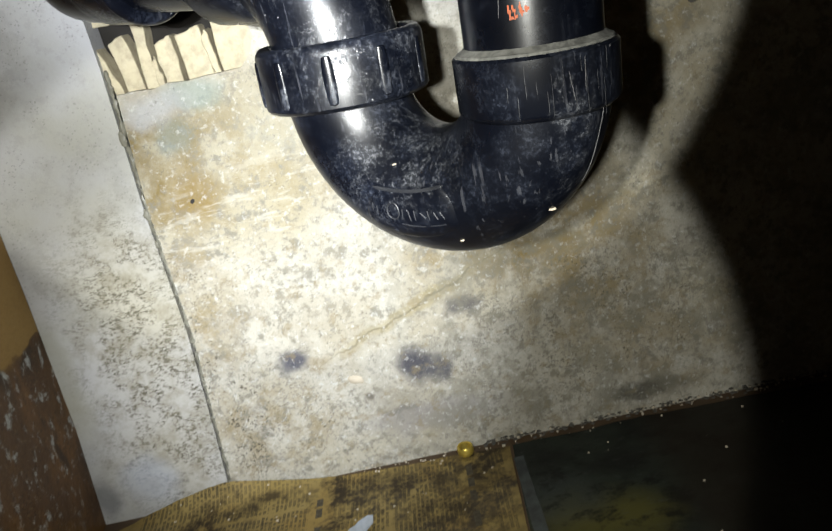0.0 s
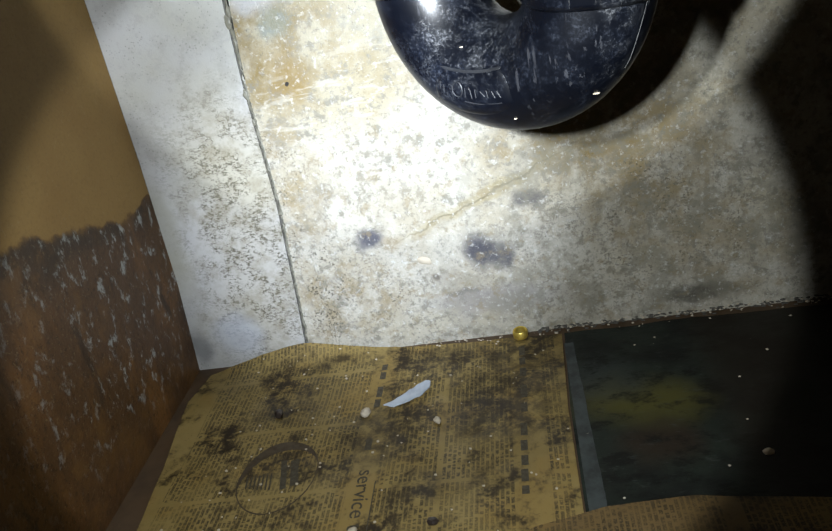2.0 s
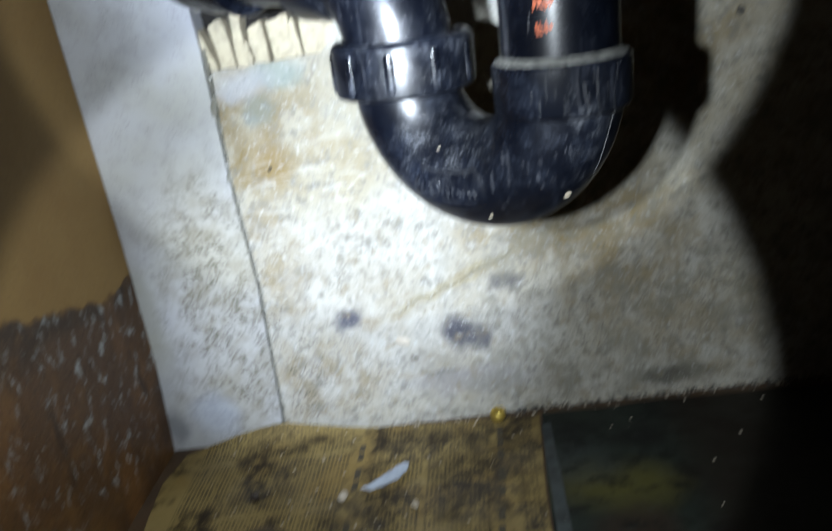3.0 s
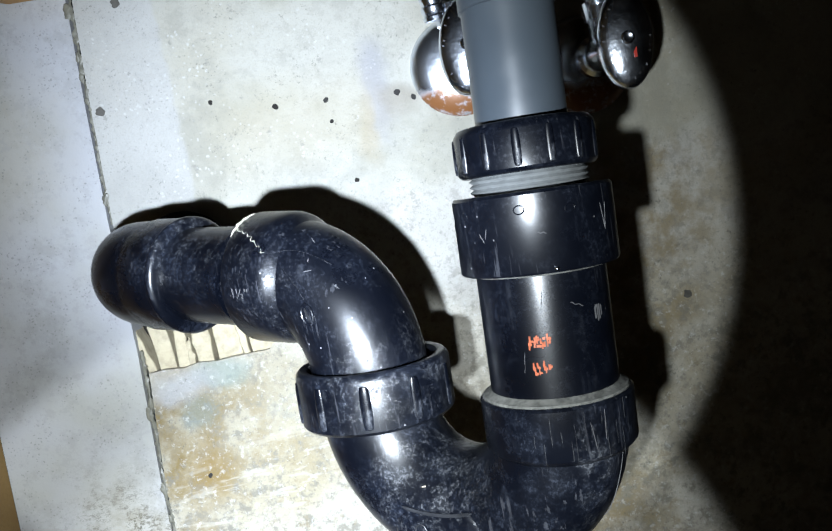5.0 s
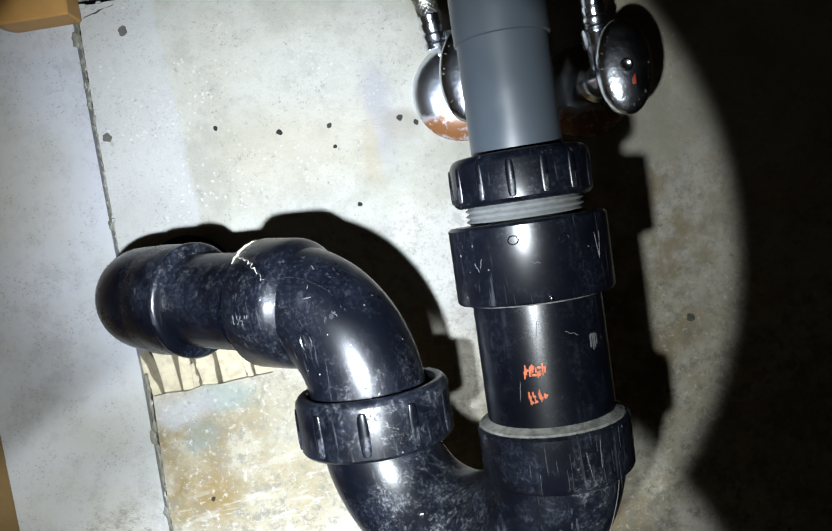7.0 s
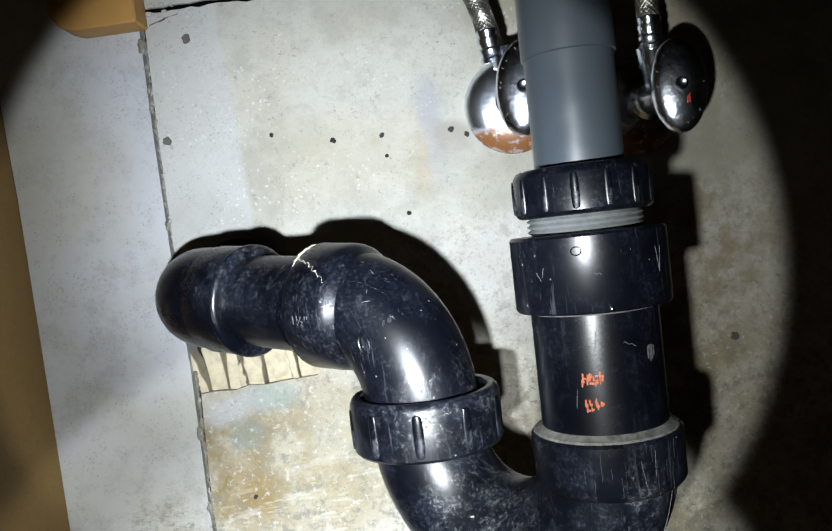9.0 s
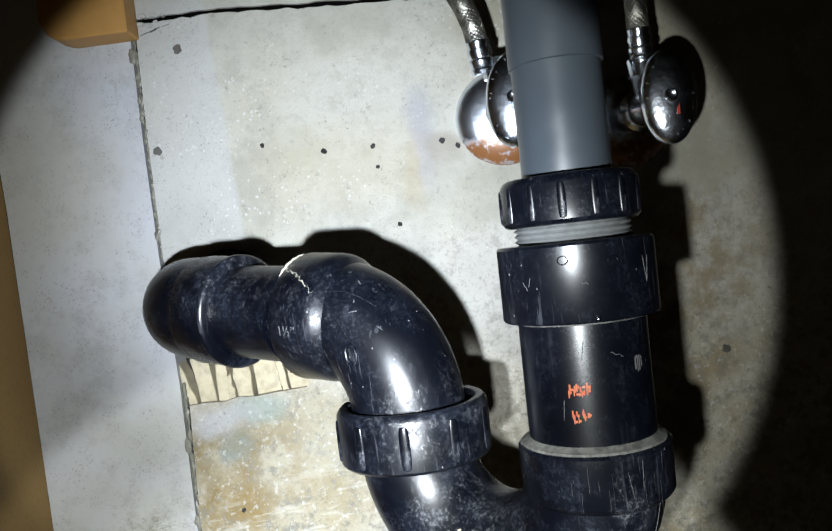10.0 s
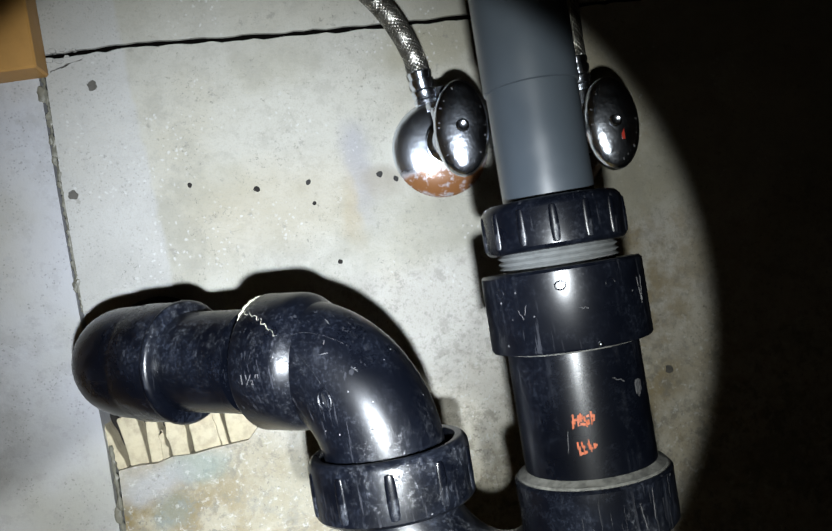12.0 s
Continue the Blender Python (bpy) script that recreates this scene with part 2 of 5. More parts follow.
def strip_material():
    """Grey painted sheet with pinholes and mould near its foot."""
    m = Mat("grey_pitted_sheet", rough=0.5, spec=0.35)
    w = m.warped(0.02, 45.0)
    x, y, z = m.axes()
    m.base((0.55, 0.555, 0.58))
    m.over(m.step(m.noise(11.0, 4), 0.42, 0.66), (0.50, 0.50, 0.47))
    m.over(m.math("MULTIPLY", m.step(m.noise(6.0, 2), 0.46, 0.66), 0.35), (0.47, 0.48, 0.54))
    m.over(m.math("MULTIPLY", m.step(m.noise(30.0, 7, 0.75), 0.48, 0.64), 0.4), (0.36, 0.36, 0.35))
    m.over(m.math("MULTIPLY", m.blot((-0.21, WALL, 0.46), (0.05, 1, 0.05), w, 0.6), 0.5), (0.45, 0.42, 0.32))
    m.over(m.math("MULTIPLY", m.math("MULTIPLY", m.step(m.voronoi(430.0, m.warped(0.003, 300.0)), 0.30, 0.15), m.step(m.noise(60.0, 4), 0.42, 0.6)), 0.55), (0.24, 0.235, 0.23))
    m.over(m.math("MULTIPLY", m.step(m.noise(130.0, 5, 0.7), 0.54, 0.64), 0.35), (0.40, 0.40, 0.40))
    rust = m.step(m.noise(60.0, 6, 0.7), 0.44, 0.62)
    mould = m.math("MULTIPLY", m.step(m.noise(70.0, 5, 0.6), 0.40, 0.56), m.step(m.noise(1.0, 6, 0.8, m.scaled(330, 330, 560)), 0.49, 0.56))
    for c, s, k in (((-0.18, WALL, 0.115), (0.050, 1, 0.10), 1.0), ((-0.175, WALL, 0.17), (0.03, 1, 0.05), 0.7), ((-0.20, WALL, 0.035), (0.035, 1, 0.035), 0.7)):
        m.over(m.math("MULTIPLY", m.math("MULTIPLY", m.blot(c, s, w, 0.8), 0.75), 0.6 * k), (0.47, 0.43, 0.31))
        m.over(m.math("MULTIPLY", m.math("MULTIPLY", m.blot(c, s, w, 0.6), mould), k), (0.10, 0.09, 0.065))
        m.over(m.math("MULTIPLY", m.math("MULTIPLY", m.blot(c, s, w, 0.6), rust), 0.4 * k), (0.24, 0.21, 0.14))
    for c, s, k, colour in (((-0.252, WALL, 0.022), (0.010, 1, 0.014), 0.55, (0.12, 0.13, 0.15)), ((-0.245, WALL, 0.13), (0.010, 1, 0.045), 0.5, (0.36, 0.35, 0.27)), ((-0.215, WALL, 0.03), (0.02, 1, 0.02), 0.6, (0.50, 0.54, 0.62))):
        m.over(m.math("MULTIPLY", m.blot(c, s, w, 0.5), k), colour)
    m.bump(m.noise(380.0, 4, 0.65), 0.25, 0.0007)
    return m.done(0.66)


def board_material():
    """Brown fibreboard, soaked and flaking towards its foot."""
    m = Mat("brown_fibreboard", rough=0.7, spec=0.25)
    w = m.warped(0.06, 17.0)
    x, y, z = m.axes(w)
    m.base((0.34, 0.215, 0.075))
    m.over(m.step(m.noise(9.0, 4), 0.4, 0.65), (0.30, 0.18, 0.06))
    m.over(m.math("MULTIPLY", m.step(m.noise(500.0, 3), 0.5, 0.65), 0.25), (0.20, 0.12, 0.045))
    wet = m.step(m.math("ADD", z, m.math("MULTIPLY", y, 0.25)), 0.330, 0.324)
    m.over(wet, (0.10, 0.05, 0.02))
    ridge = m.math("ADD", z, m.math("MULTIPLY", y, 0.25))
    m.over(m.math("MULTIPLY", wet, m.step(ridge, 0.300, 0.322)), (0.05, 0.028, 0.014))
    long = m.scaled(1, 26, 9)
    m.over(m.math("MULTIPLY", wet, m.step(m.noise(1.0, 4, 0.6, long), 0.46, 0.66)), (0.19, 0.09, 0.028))
    m.over(m.math("MULTIPLY", wet, m.step(m.noise(1.0, 5, 0.6, m.scaled(1, 34, 12, loc=(3, 1, 7))), 0.56, 0.66)), (0.055, 0.03, 0.015))
    pale = m.math("MULTIPLY", m.step(m.noise(1.0, 6, 0.7, m.scaled(1, 120, 75)), 0.55, 0.66), m.math("MULTIPLY", m.step(z, 0.0, 0.07), m.step(y, 0.42, 0.64, 0.15, 1.0)))
    m.over(m.math("MULTIPLY", m.math("MULTIPLY", wet, pale), 0.9), (0.46, 0.49, 0.49))
    m.over(m.math("MULTIPLY", wet, m.math("MULTIPLY", m.step(m.noise(260.0, 6, 0.8), 0.52, 0.62), 0.55)), (0.03, 0.018, 0.01))
    m.over(m.math("MULTIPLY", m.step(m.noise(330.0, 5, 0.75), 0.58, 0.66), 0.25), (0.42, 0.33, 0.18))
    m.over(m.math("MULTIPLY", wet, m.math("MULTIPLY", m.step(m.noise(26.0, 5, 0.7), 0.50, 0.66), 0.4)), (0.22, 0.11, 0.03))
    m.bump(m.noise(420.0, 4), 0.2, 0.0006).bump(m.noise(50.0, 5), 0.4, 0.002)
    m.rough(m.step(wet, 0, 1, 0.7, 0.45))
    return m.done(0.64)


# where dust and dried splashes have gathered on the trap, from its own origin: centre, size, strength
DUST_AT = (((-0.130, 0.105, 0.100), (0.030, 0.030, 0.022), 1.0), ((-0.108, 0.075, 0.098), (0.010, 0.03, 0.024), 1.0), ((-0.100, 0.070, 0.070), (0.016, 0.03, 0.020), 0.7),
           ((-0.050, 0.020, -0.008), (0.020, 0.03, 0.013), 0.9), ((-0.035, 0.030, 0.050), (0.016, 0.03, 0.030), 0.8), ((-0.070, 0.020, 0.035), (0.012, 0.03, 0.012), 0.7),
           ((-0.062, 0.030, -0.020), (0.016, 0.03, 0.012), 0.6), ((0.002, -0.022, 0.006), (0.008, 0.02, 0.012), 0.9), ((0.006, -0.020, -0.040), (0.012, 0.02, 0.030), 0.6), ((-0.054, 0.010, 0.022), (0.030, 0.02, 0.010), 0.5))


def abs_material(name="black_abs_plastic", dust=0.45):
    """Black plastic with a bluish cast: fine dust in patches, chalky splashes, hairline scratches."""
    m = Mat(name, rough=0.3, spec=0.42)
    m.base((0.0013, 0.0018, 0.0036))
    fine = m.step(m.noise(700.0, 6, 0.8), 0.47, 0.62)
    patch = m.step(m.noise(34.0, 6, 0.75), 0.42, 0.72)
    film = m.math("MULTIPLY", patch, m.step(fine, 0.0, 1.0, 0.2, 1.0))
    m.over(m.math("MULTIPLY", film, dust), (0.023, 0.028, 0.042))
    w = m.warped(0.030, 70.0)
    splash = m.step(m.noise(150.0, 7, 0.8), 0.45, 0.62)
    settled = 0.0
    for c, sz, k in DUST_AT:
        settled = m.math("MAXIMUM", settled, m.math("MULTIPLY", m.blot(c, sz, w, 0.7), k))
    settled = m.math("MULTIPLY", m.math("MULTIPLY", settled, splash), m.step(fine, 0.0, 1.0, 0.15, 1.0))
    m.over(m.math("MULTIPLY", settled, 0.35 + dust * 0.6, True), (0.085, 0.090, 0.100))
    streak = m.noise(1.0, 4, 0.6, m.scaled(260, 260, 18))
    m.over(m.math("MULTIPLY", m.math("MULTIPLY", m.step(streak, 0.55, 0.68), patch), 0.35), (0.035, 0.038, 0.046))
    for rot, loc in (((0.25, 0.35, 0), 0.0), ((0.9, -0.5, 0.4), 5.0), ((1.6, 0.7, 1.1), 9.0)):
        hair = m.step(m.noise(1.0, 3, 0.5, m.scaled(430, 430, 22, rot=rot, loc=(loc, 0, 0))), 0.672, 0.70)
        m.over(m.math("MULTIPLY", m.math("MULTIPLY", hair, m.step(m.noise(30.0, 2), 0.46, 0.56)), 0.45), (0.045, 0.047, 0.055))
    m.over(m.math("MULTIPLY", m.math("MULTIPLY", m.step(m.voronoi(150.0), 0.07, 0.03), m.step(m.noise(45.0, 2), 0.50, 0.58)), 0.8), (0.25, 0.25, 0.26))
    m.rough(m.math("ADD", m.math("ADD", m.step(film, 0, 0.7, 0.27, 0.40), m.step(settled, 0, 0.6, 0.0, 0.25)), m.step(m.noise(25.0, 3), 0.4, 0.65, 0.0, 0.06)))
    m.bump(m.noise(150.0, 4), 0.05, 0.0006).bump(m.math("MULTIPLY", settled, fine), 0.3, 0.0004)
    return m.done()


def plain(name, colour, rough=0.5, metal=0.0, vary=0.25, scale=120.0, bump=0.15):
    m = Mat(name, rough=rough, metal=metal)
    m.base(colour)
    m.over(m.math("MULTIPLY", m.step(m.noise(scale, 5, 0.65), 0.4, 0.7), vary), tuple(c * 0.45 for c in colour))
    m.bump(m.noise(scale * 3, 4), bump, 0.0006)
    m.rough(m.step(m.noise(scale * 0.7, 3), 0.3, 0.7, rough * 0.8, min(1, rough * 1.25)))
    return m.done()


def newsprint_material(name, paper, columns, ink=0.85, dirt=1.0):
    """Yellowed newsprint with rows of small print that run towards the room, in columns, under water stains."""
    m = Mat(name, rough=0.6, spec=0.3)
    w = m.warped(0.012, 60.0)
    big = m.warped(0.05, 14.0)
    x, y, z = m.axes()
    m.base(paper)
    m.over(m.step(m.noise(9.0, 5), 0.4, 0.66), tuple(c * k for c, k in zip(paper, (0.74, 0.72, 0.68))))
    m.over(m.math("MULTIPLY", m.step(m.noise(16.0, 4), 0.5, 0.6), 0.4), (0.32, 0.20, 0.05))
    pitch = 0.0031
    row = m.math("FLOOR", m.math("DIVIDE", x, pitch))
    line = m.step(m.math("PINGPONG", m.math("SUBTRACT", x, m.math("MULTIPLY", row, pitch)), pitch / 2), 0.0003, 0.0007)
    sw = m.nt.nodes.new("ShaderNodeCombineXYZ")
    m.put(sw.inputs[0], m.math("MULTIPLY", row, 7.31)), m.put(sw.inputs[1], m.math("MULTIPLY", y, 330.0))
    word = m.step(m.noise(1.0, 1.0, 0.5, sw.outputs[0]), 0.40, 0.47)
    words = m.math("MULTIPLY", m.math("MULTIPLY", line, word), m.step(m.noise(1100.0, 2), 0.34, 0.52))
    words = m.math("MULTIPLY", words, m.step(m.noise(35.0, 3), 0.30, 0.62, 0.45, 1.0))
    gaps = m.step(m.math("PINGPONG", m.math("ADD", y, 0.013), 0.033), 0.0012, 0.0022)
    cols = 0.0
    for a, b in columns:
        cols = m.math("ADD", cols, m.math("MULTIPLY", m.step(x, a, a + 0.001), m.step(x, b, b - 0.001)))
    m.over(m.math("MULTIPLY", m.math("MULTIPLY", m.math("MULTIPLY", words, cols), gaps), ink), (0.03, 0.024, 0.012))
    grime = m.math("MULTIPLY", m.step(m.noise(21.0, 6, 0.7), 0.47, 0.60), m.step(m.noise(140.0, 5, 0.7), 0.36, 0.58))
    m.over(m.math("MULTIPLY", grime, min(1.0, 0.97 * dirt)), (0.028, 0.018, 0.008))
    for c, s, k in (((0.005, 0.60, 0), (0.042, 0.045, 1), 0.85), ((-0.02, 0.655, 0), (0.07, 0.014, 1), 0.7), ((-0.085, 0.565, 0), (0.022, 0.02, 1), 0.8), ((-0.162, 0.60, 0), (0.022, 0.012, 1), 0.75),
                    ((0.0, 0.565, 0), (0.05, 0.012, 1), 0.7), ((-0.13, 0.655, 0), (0.035, 0.005, 1), 0.85), ((-0.05, 0.51, 0), (0.02, 0.012, 1), 0.6)):
        m.over(m.math("MULTIPLY", m.math("MULTIPLY", m.blot(c, s, big, 0.6), m.step(m.noise(110.0, 5, 0.7), 0.36, 0.62)), k * dirt), (0.03, 0.02, 0.01))
    m.over(m.math("MULTIPLY", m.step(m.noise(700.0, 3, 0.6), 0.66, 0.72), 0.7), (0.03, 0.02, 0.01))
    m.bump(m.noise(90.0, 5), 0.35, 0.0012)
    m.rough(m.step(m.noise(20.0, 4), 0.4, 0.6, 0.42, 0.72))
    return m.done(0.62)


def photo_page_material():
    m = Mat("dark_green_photo_page", rough=0.6, spec=0.2)
    w = m.warped(0.05, 14.0)
    m.base((0.030, 0.040, 0.030))
    m.over(m.step(m.noise(18.0, 5), 0.42, 0.66), (0.012, 0.014, 0.012))
    m.over(m.blot((0.095, 0.575, 0), (0.035, 0.022, 1), w, 0.7), (0.13, 0.12, 0.03))
    m.over(m.math("MULTIPLY", m.blot((0.075, 0.60, 0), (0.022, 0.020, 1), w, 0.6), 0.5), (0.07, 0.085, 0.08))
    m.over(m.math("MULTIPLY", m.blot((0.095, 0.535, 0), (0.02, 0.02, 1), w, 0.6), 0.7), (0.05, 0.028, 0.016))
    m.over(m.math("MULTIPLY", m.step(m.noise(150.0, 5, 0.7, m.scaled(1, 4, 1)), 0.6, 0.7), 0.3), (0.13, 0.15, 0.14))
    m.over(m.math("MULTIPLY", m.step(m.noise(34.0, 7, 0.75, m.scaled(1, 1.8, 1)), 0.50, 0.62), 0.8), (0.006, 0.006, 0.005))
    m.over(m.math("MULTIPLY", m.step(m.noise(60.0, 6, 0.75, m.scaled(1, 2.2, 1, loc=(4, 2, 0))), 0.58, 0.68), 0.35), (0.10, 0.115, 0.10))
    m.over(m.math("MULTIPLY", m.step(m.axes(m.warped(0.01, 50.0))[0], 0.13, 0.16), 0.7), (0.022, 0.014, 0.008))
    m.bump(m.noise(90.0, 5), 0.5, 0.0016)
    return m.done(0.42)


MAT_WALL, MAT_STRIP, MAT_BOARD = wall_panel_material(), strip_material(), board_material()
MAT_ABS, MAT_ABS_DUSTY = abs_material(), abs_material("dusty_black_abs_plastic", 0.95)
MAT_ABS_WORN = plain("worn_black_plastic_edge", (0.012, 0.013, 0.016), 0.5, vary=0.9, scale=160)
MAT_GREY_PIPE = plain("grey_pvc", (0.034, 0.042, 0.051), 0.36, vary=0.12, scale=60, bump=0.05)
MAT_RESIDUE = plain("chalky_residue", (0.11, 0.11, 0.10), 0.85, vary=1.3, scale=220, bump=0.6)
MAT_THREAD = plain("pale_thread_tape", (0.13, 0.137, 0.137), 0.6, vary=0.5, scale=250)
MAT_CEMENT = plain("yellowed_solvent_cement", (0.50, 0.48, 0.38), 0.45, vary=0.3, scale=400)
MAT_DARK = plain("dark_void", (0.012, 0.010, 0.008), 0.9, vary=0.6, scale=40)
# near-black colour that stands for the shade inside the open joint
MAT_VOID = Mat("black_joint_shade", rough=1.0, spec=0.03).base((0.0016, 0.0014, 0.0012)).done()
MAT_PLASTER = plain("broken_plaster", (0.42, 0.37, 0.26), 0.8, vary=0.5, scale=150, bump=0.5)
MAT_SEALANT = plain("aged_sealant", (0.15, 0.145, 0.115), 0.5, vary=0.6, scale=200, bump=0.4)
MAT_GAP = plain("dirty_joint", (0.075, 0.07, 0.06), 0.9, vary=0.7, scale=200)
MAT_BRASS = plain("brass", (0.85, 0.64, 0.14), 0.36, 0.85, vary=0.25, scale=300)
MAT_CHROME = plain("chrome", (0.74, 0.79, 0.88), 0.17, 1.0, vary=0.5, scale=110, bump=0.35)
MAT_BRAID = plain("steel_braid", (0.30, 0.29, 0.26), 0.35, 1.0, vary=0.4, scale=600, bump=0.3)
MAT_RED = plain("red_mark", (0.30, 0.02, 0.010), 0.4, vary=0.2)
MAT_ORANGE = plain("orange_stamp", (0.36, 0.075, 0.02), 0.6, vary=0.5, scale=700)
MAT_WOOD = plain("brown_wood_block", (0.36, 0.19, 0.05), 0.5, vary=0.35, scale=30)
MAT_FLAKE = plain("pale_grey_plastic_flake", (0.34, 0.38, 0.44), 0.45, vary=0.4)
MAT_CRUMB = plain("pale_crumb", (0.40, 0.35, 0.27), 0.8, vary=0.3)
MAT_BUG = plain("dark_crumb", (0.03, 0.022, 0.018), 0.35, vary=0.5)
MAT_INK = plain("faded_ink", (0.045, 0.036, 0.02), 0.7, vary=0.5, scale=500)
MAT_FLOOR = plain("dark_cabinet_floor", (0.06, 0.035, 0.016), 0.6, vary=0.6, scale=30)
MAT_SHELL = plain("dark_cabinet_wood", (0.07, 0.045, 0.025), 0.6, vary=0.4, scale=20)
MAT_SCUFF = plain("white_scuff", (0.075, 0.075, 0.078), 0.8, vary=0.5, scale=500)
MAT_NEWS = newsprint_material("yellowed_newsprint", (0.35, 0.255, 0.090), ((-0.228, -0.128), (-0.128, -0.098), (-0.081, -0.040), (-0.038, 0.010), (0.030, 0.044)))
MAT_NEWS_NEAR = newsprint_material("browned_newsprint", (0.20, 0.13, 0.05), ((-0.30, -0.05), (0.0, 0.12), (0.13, 0.30)), dirt=1.3)
MAT_PHOTO = photo_page_material()


def chrome_rusty():
    m = Mat("rust_stained_chrome", rough=0.14, metal=1.0)
    x, y, z = m.axes(m.warped(0.012, 90.0))
    m.base((0.76, 0.81, 0.90))
    rust = m.math("MULTIPLY", m.step(z, -0.008, -0.016), m.step(m.noise(160.0, 5, 0.7), 0.25, 0.5))
    m.over(rust, (0.20, 0.085, 0.03))
    m.put(m.b.inputs["Metallic"], m.step(rust, 0, 1, 1.0, 0.1))
    m.rough(m.step(rust, 0, 1, 0.27, 0.4))
    m.bump(m.noise(120.0, 4), 0.35, 0.0008)
    return m.done()


MAT_CHROME_RUST = chrome_rusty()

# ---- mesh helpers ----


def part(name, bm, material, parent=None, label="", smooth=True):
    me = bpy.data.meshes.new(name)
    bmesh.ops.recalc_face_normals(bm, faces=bm.faces)
    bm.to_mesh(me)
    bm.free()
    me.materials.append(material)
    if smooth:
        for p in me.polygons:
            p.use_smooth = True
        me.set_sharp_from_angle(angle=radians(38))
    ob = new(name, me)
    if parent is not None:
        ob.parent = parent
    return tagged(ob, label)


def box(x0, x1, y0, y1, z0, z1, bevel=0.0, bm=None):
    bm = bm or bmesh.new()
    g = bmesh.ops.create_cube(bm, size=1, matrix=Matrix.LocRotScale(((x0 + x1) / 2, (y0 + y1) / 2, (z0 + z1) / 2), None, (x1 - x0, y1 - y0, z1 - z0)))
    if bevel:
        edges = list({e for v in g["verts"] for e in v.link_edges})
        bmesh.ops.bevel(bm, geom=edges, offset=bevel, segments=2, affect="EDGES", profile=0.6)
    return bm


def sweep(points, radii, seg=40, bm=None, cap=True, squash=None):
    """A round tube through points with its own radius at each."""
    bm = bm or bmesh.new()
    pts = [Vector(p) for p in points]
    if isinstance(radii, (int, float)):
        radii = [radii] * len(pts)
    tan = []
    for i in range(len(pts)):
        d = Vector((0, 0, 0))
        for a, b in ((i - 1, i), (i, i + 1)):
            if 0 <= a and b < len(pts) and (pts[b] - pts[a]).length > 1e-7:
                d += (pts[b] - pts[a]).normalized()
        tan.append(d.normalized() if d.length > 1e-7 else tan[-1])
    u = tan[0].orthogonal().normalized()
    rings = []
    for i, (p, r) in enumerate(zip(pts, radii)):
        u = (u - tan[i] * u.dot(tan[i])).normalized()
        v = tan[i].cross(u)
        rings.append([bm.verts.new(p + r * (math.cos(a) * u + math.sin(a) * v)) for a in (2 * math.pi * k / seg for k in range(seg))])
    for A, B in zip(rings, rings[1:]):
        for k in range(seg):
            bm.faces.new((A[k], A[(k + 1) % seg], B[(k + 1) % seg], B[k]))
    if cap:
        bm.faces.new(rings[0]), bm.faces.new(rings[-1])
    return bm


def profile(base, axis, rows, seg=48, bm=None):
    """A turned shape: rows of (distance along axis, radius)."""
    bm = bm or bmesh.new()
    base, axis = Vector(base), Vector(axis).normalized()
    u = axis.orthogonal().normalized()
    v = axis.cross(u)
    rings = []
    for s, r in rows:
        r = max(r, 1e-5)
        rings.append([bm.verts.new(base + axis * s + r * (math.cos(a) * u + math.sin(a) * v)) for a in (2 * math.pi * k / seg for k in range(seg))])
    for A, B in zip(rings, rings[1:]):
        for k in range(seg):
            bm.faces.new((A[k], A[(k + 1) % seg], B[(k + 1) % seg], B[k]))
    bm.faces.new(rings[0]), bm.faces.new(rings[-1])
    return bm


def rib_mesh(width, length, height):
    """One grip rib: a long rounded bead with tapered ends, its back on the nut's skin."""
    bm = bmesh.new()
    n, seg = 11, 8
    rows = []
    for i in range(n):
        q = 0.5 - 0.5 * math.cos(math.pi * i / (n - 1))
        k = math.sqrt(max(0.0, 1 - (2 * q - 1) ** 2)) ** 0.35 * 0.8 + 0.2
        rows.append([bm.verts.new((0.5 * width * k * math.cos(a), length * (q - 0.5), height * k * math.sin(a) - 0.0003)) for a in (math.pi * j / seg for j in range(seg + 1))])
    for A, B in zip(rows, rows[1:]):
        for k in range(seg):
            bm.faces.new((A[k], A[k + 1], B[k + 1], B[k]))
        bm.faces.new((A[0], B[0], B[seg], A[seg]))
    bm.faces.new(rows[0]), bm.faces.new(rows[-1])
    return bm


def plate(outline, y0, y1, bevel=0.0):
    """A slab in the wall's plane from an outline of (x, z)."""
    bm = bmesh.new()
    f = bm.faces.new([bm.verts.new((x, y0, z)) for x, z in outline])
    g = bmesh.ops.extrude_face_region(bm, geom=[f])
    bmesh.ops.translate(bm, vec=(0, y1 - y0, 0), verts=[v for v in g["geom"] if isinstance(v, bmesh.types.BMVert)])
    if bevel:
        bmesh.ops.bevel(bm, geom=bm.edges[:], offset=bevel, segments=1, affect="EDGES")
    return bm


def thing(name, at, label, category, group="", kind=""):
    ob = new(name)
    ob.location = at
    ob.empty_display_size = 0.02
    return tagged(ob, label, category, group, kind)


def ragged(a, b, n, amount, seed):
    """Points from a to b in (x, z) that wander a little, for broken edges."""
    r = random.Random(seed)
    out = []
    for i in range(n + 1):
        k = i / n
        e = 0 if i in (0, n) else amount
        out.append((a[0] + (b[0] - a[0]) * k + r.uniform(-e, e), a[1] + (b[1] - a[1]) * k + r.uniform(-e, e)))
    return out


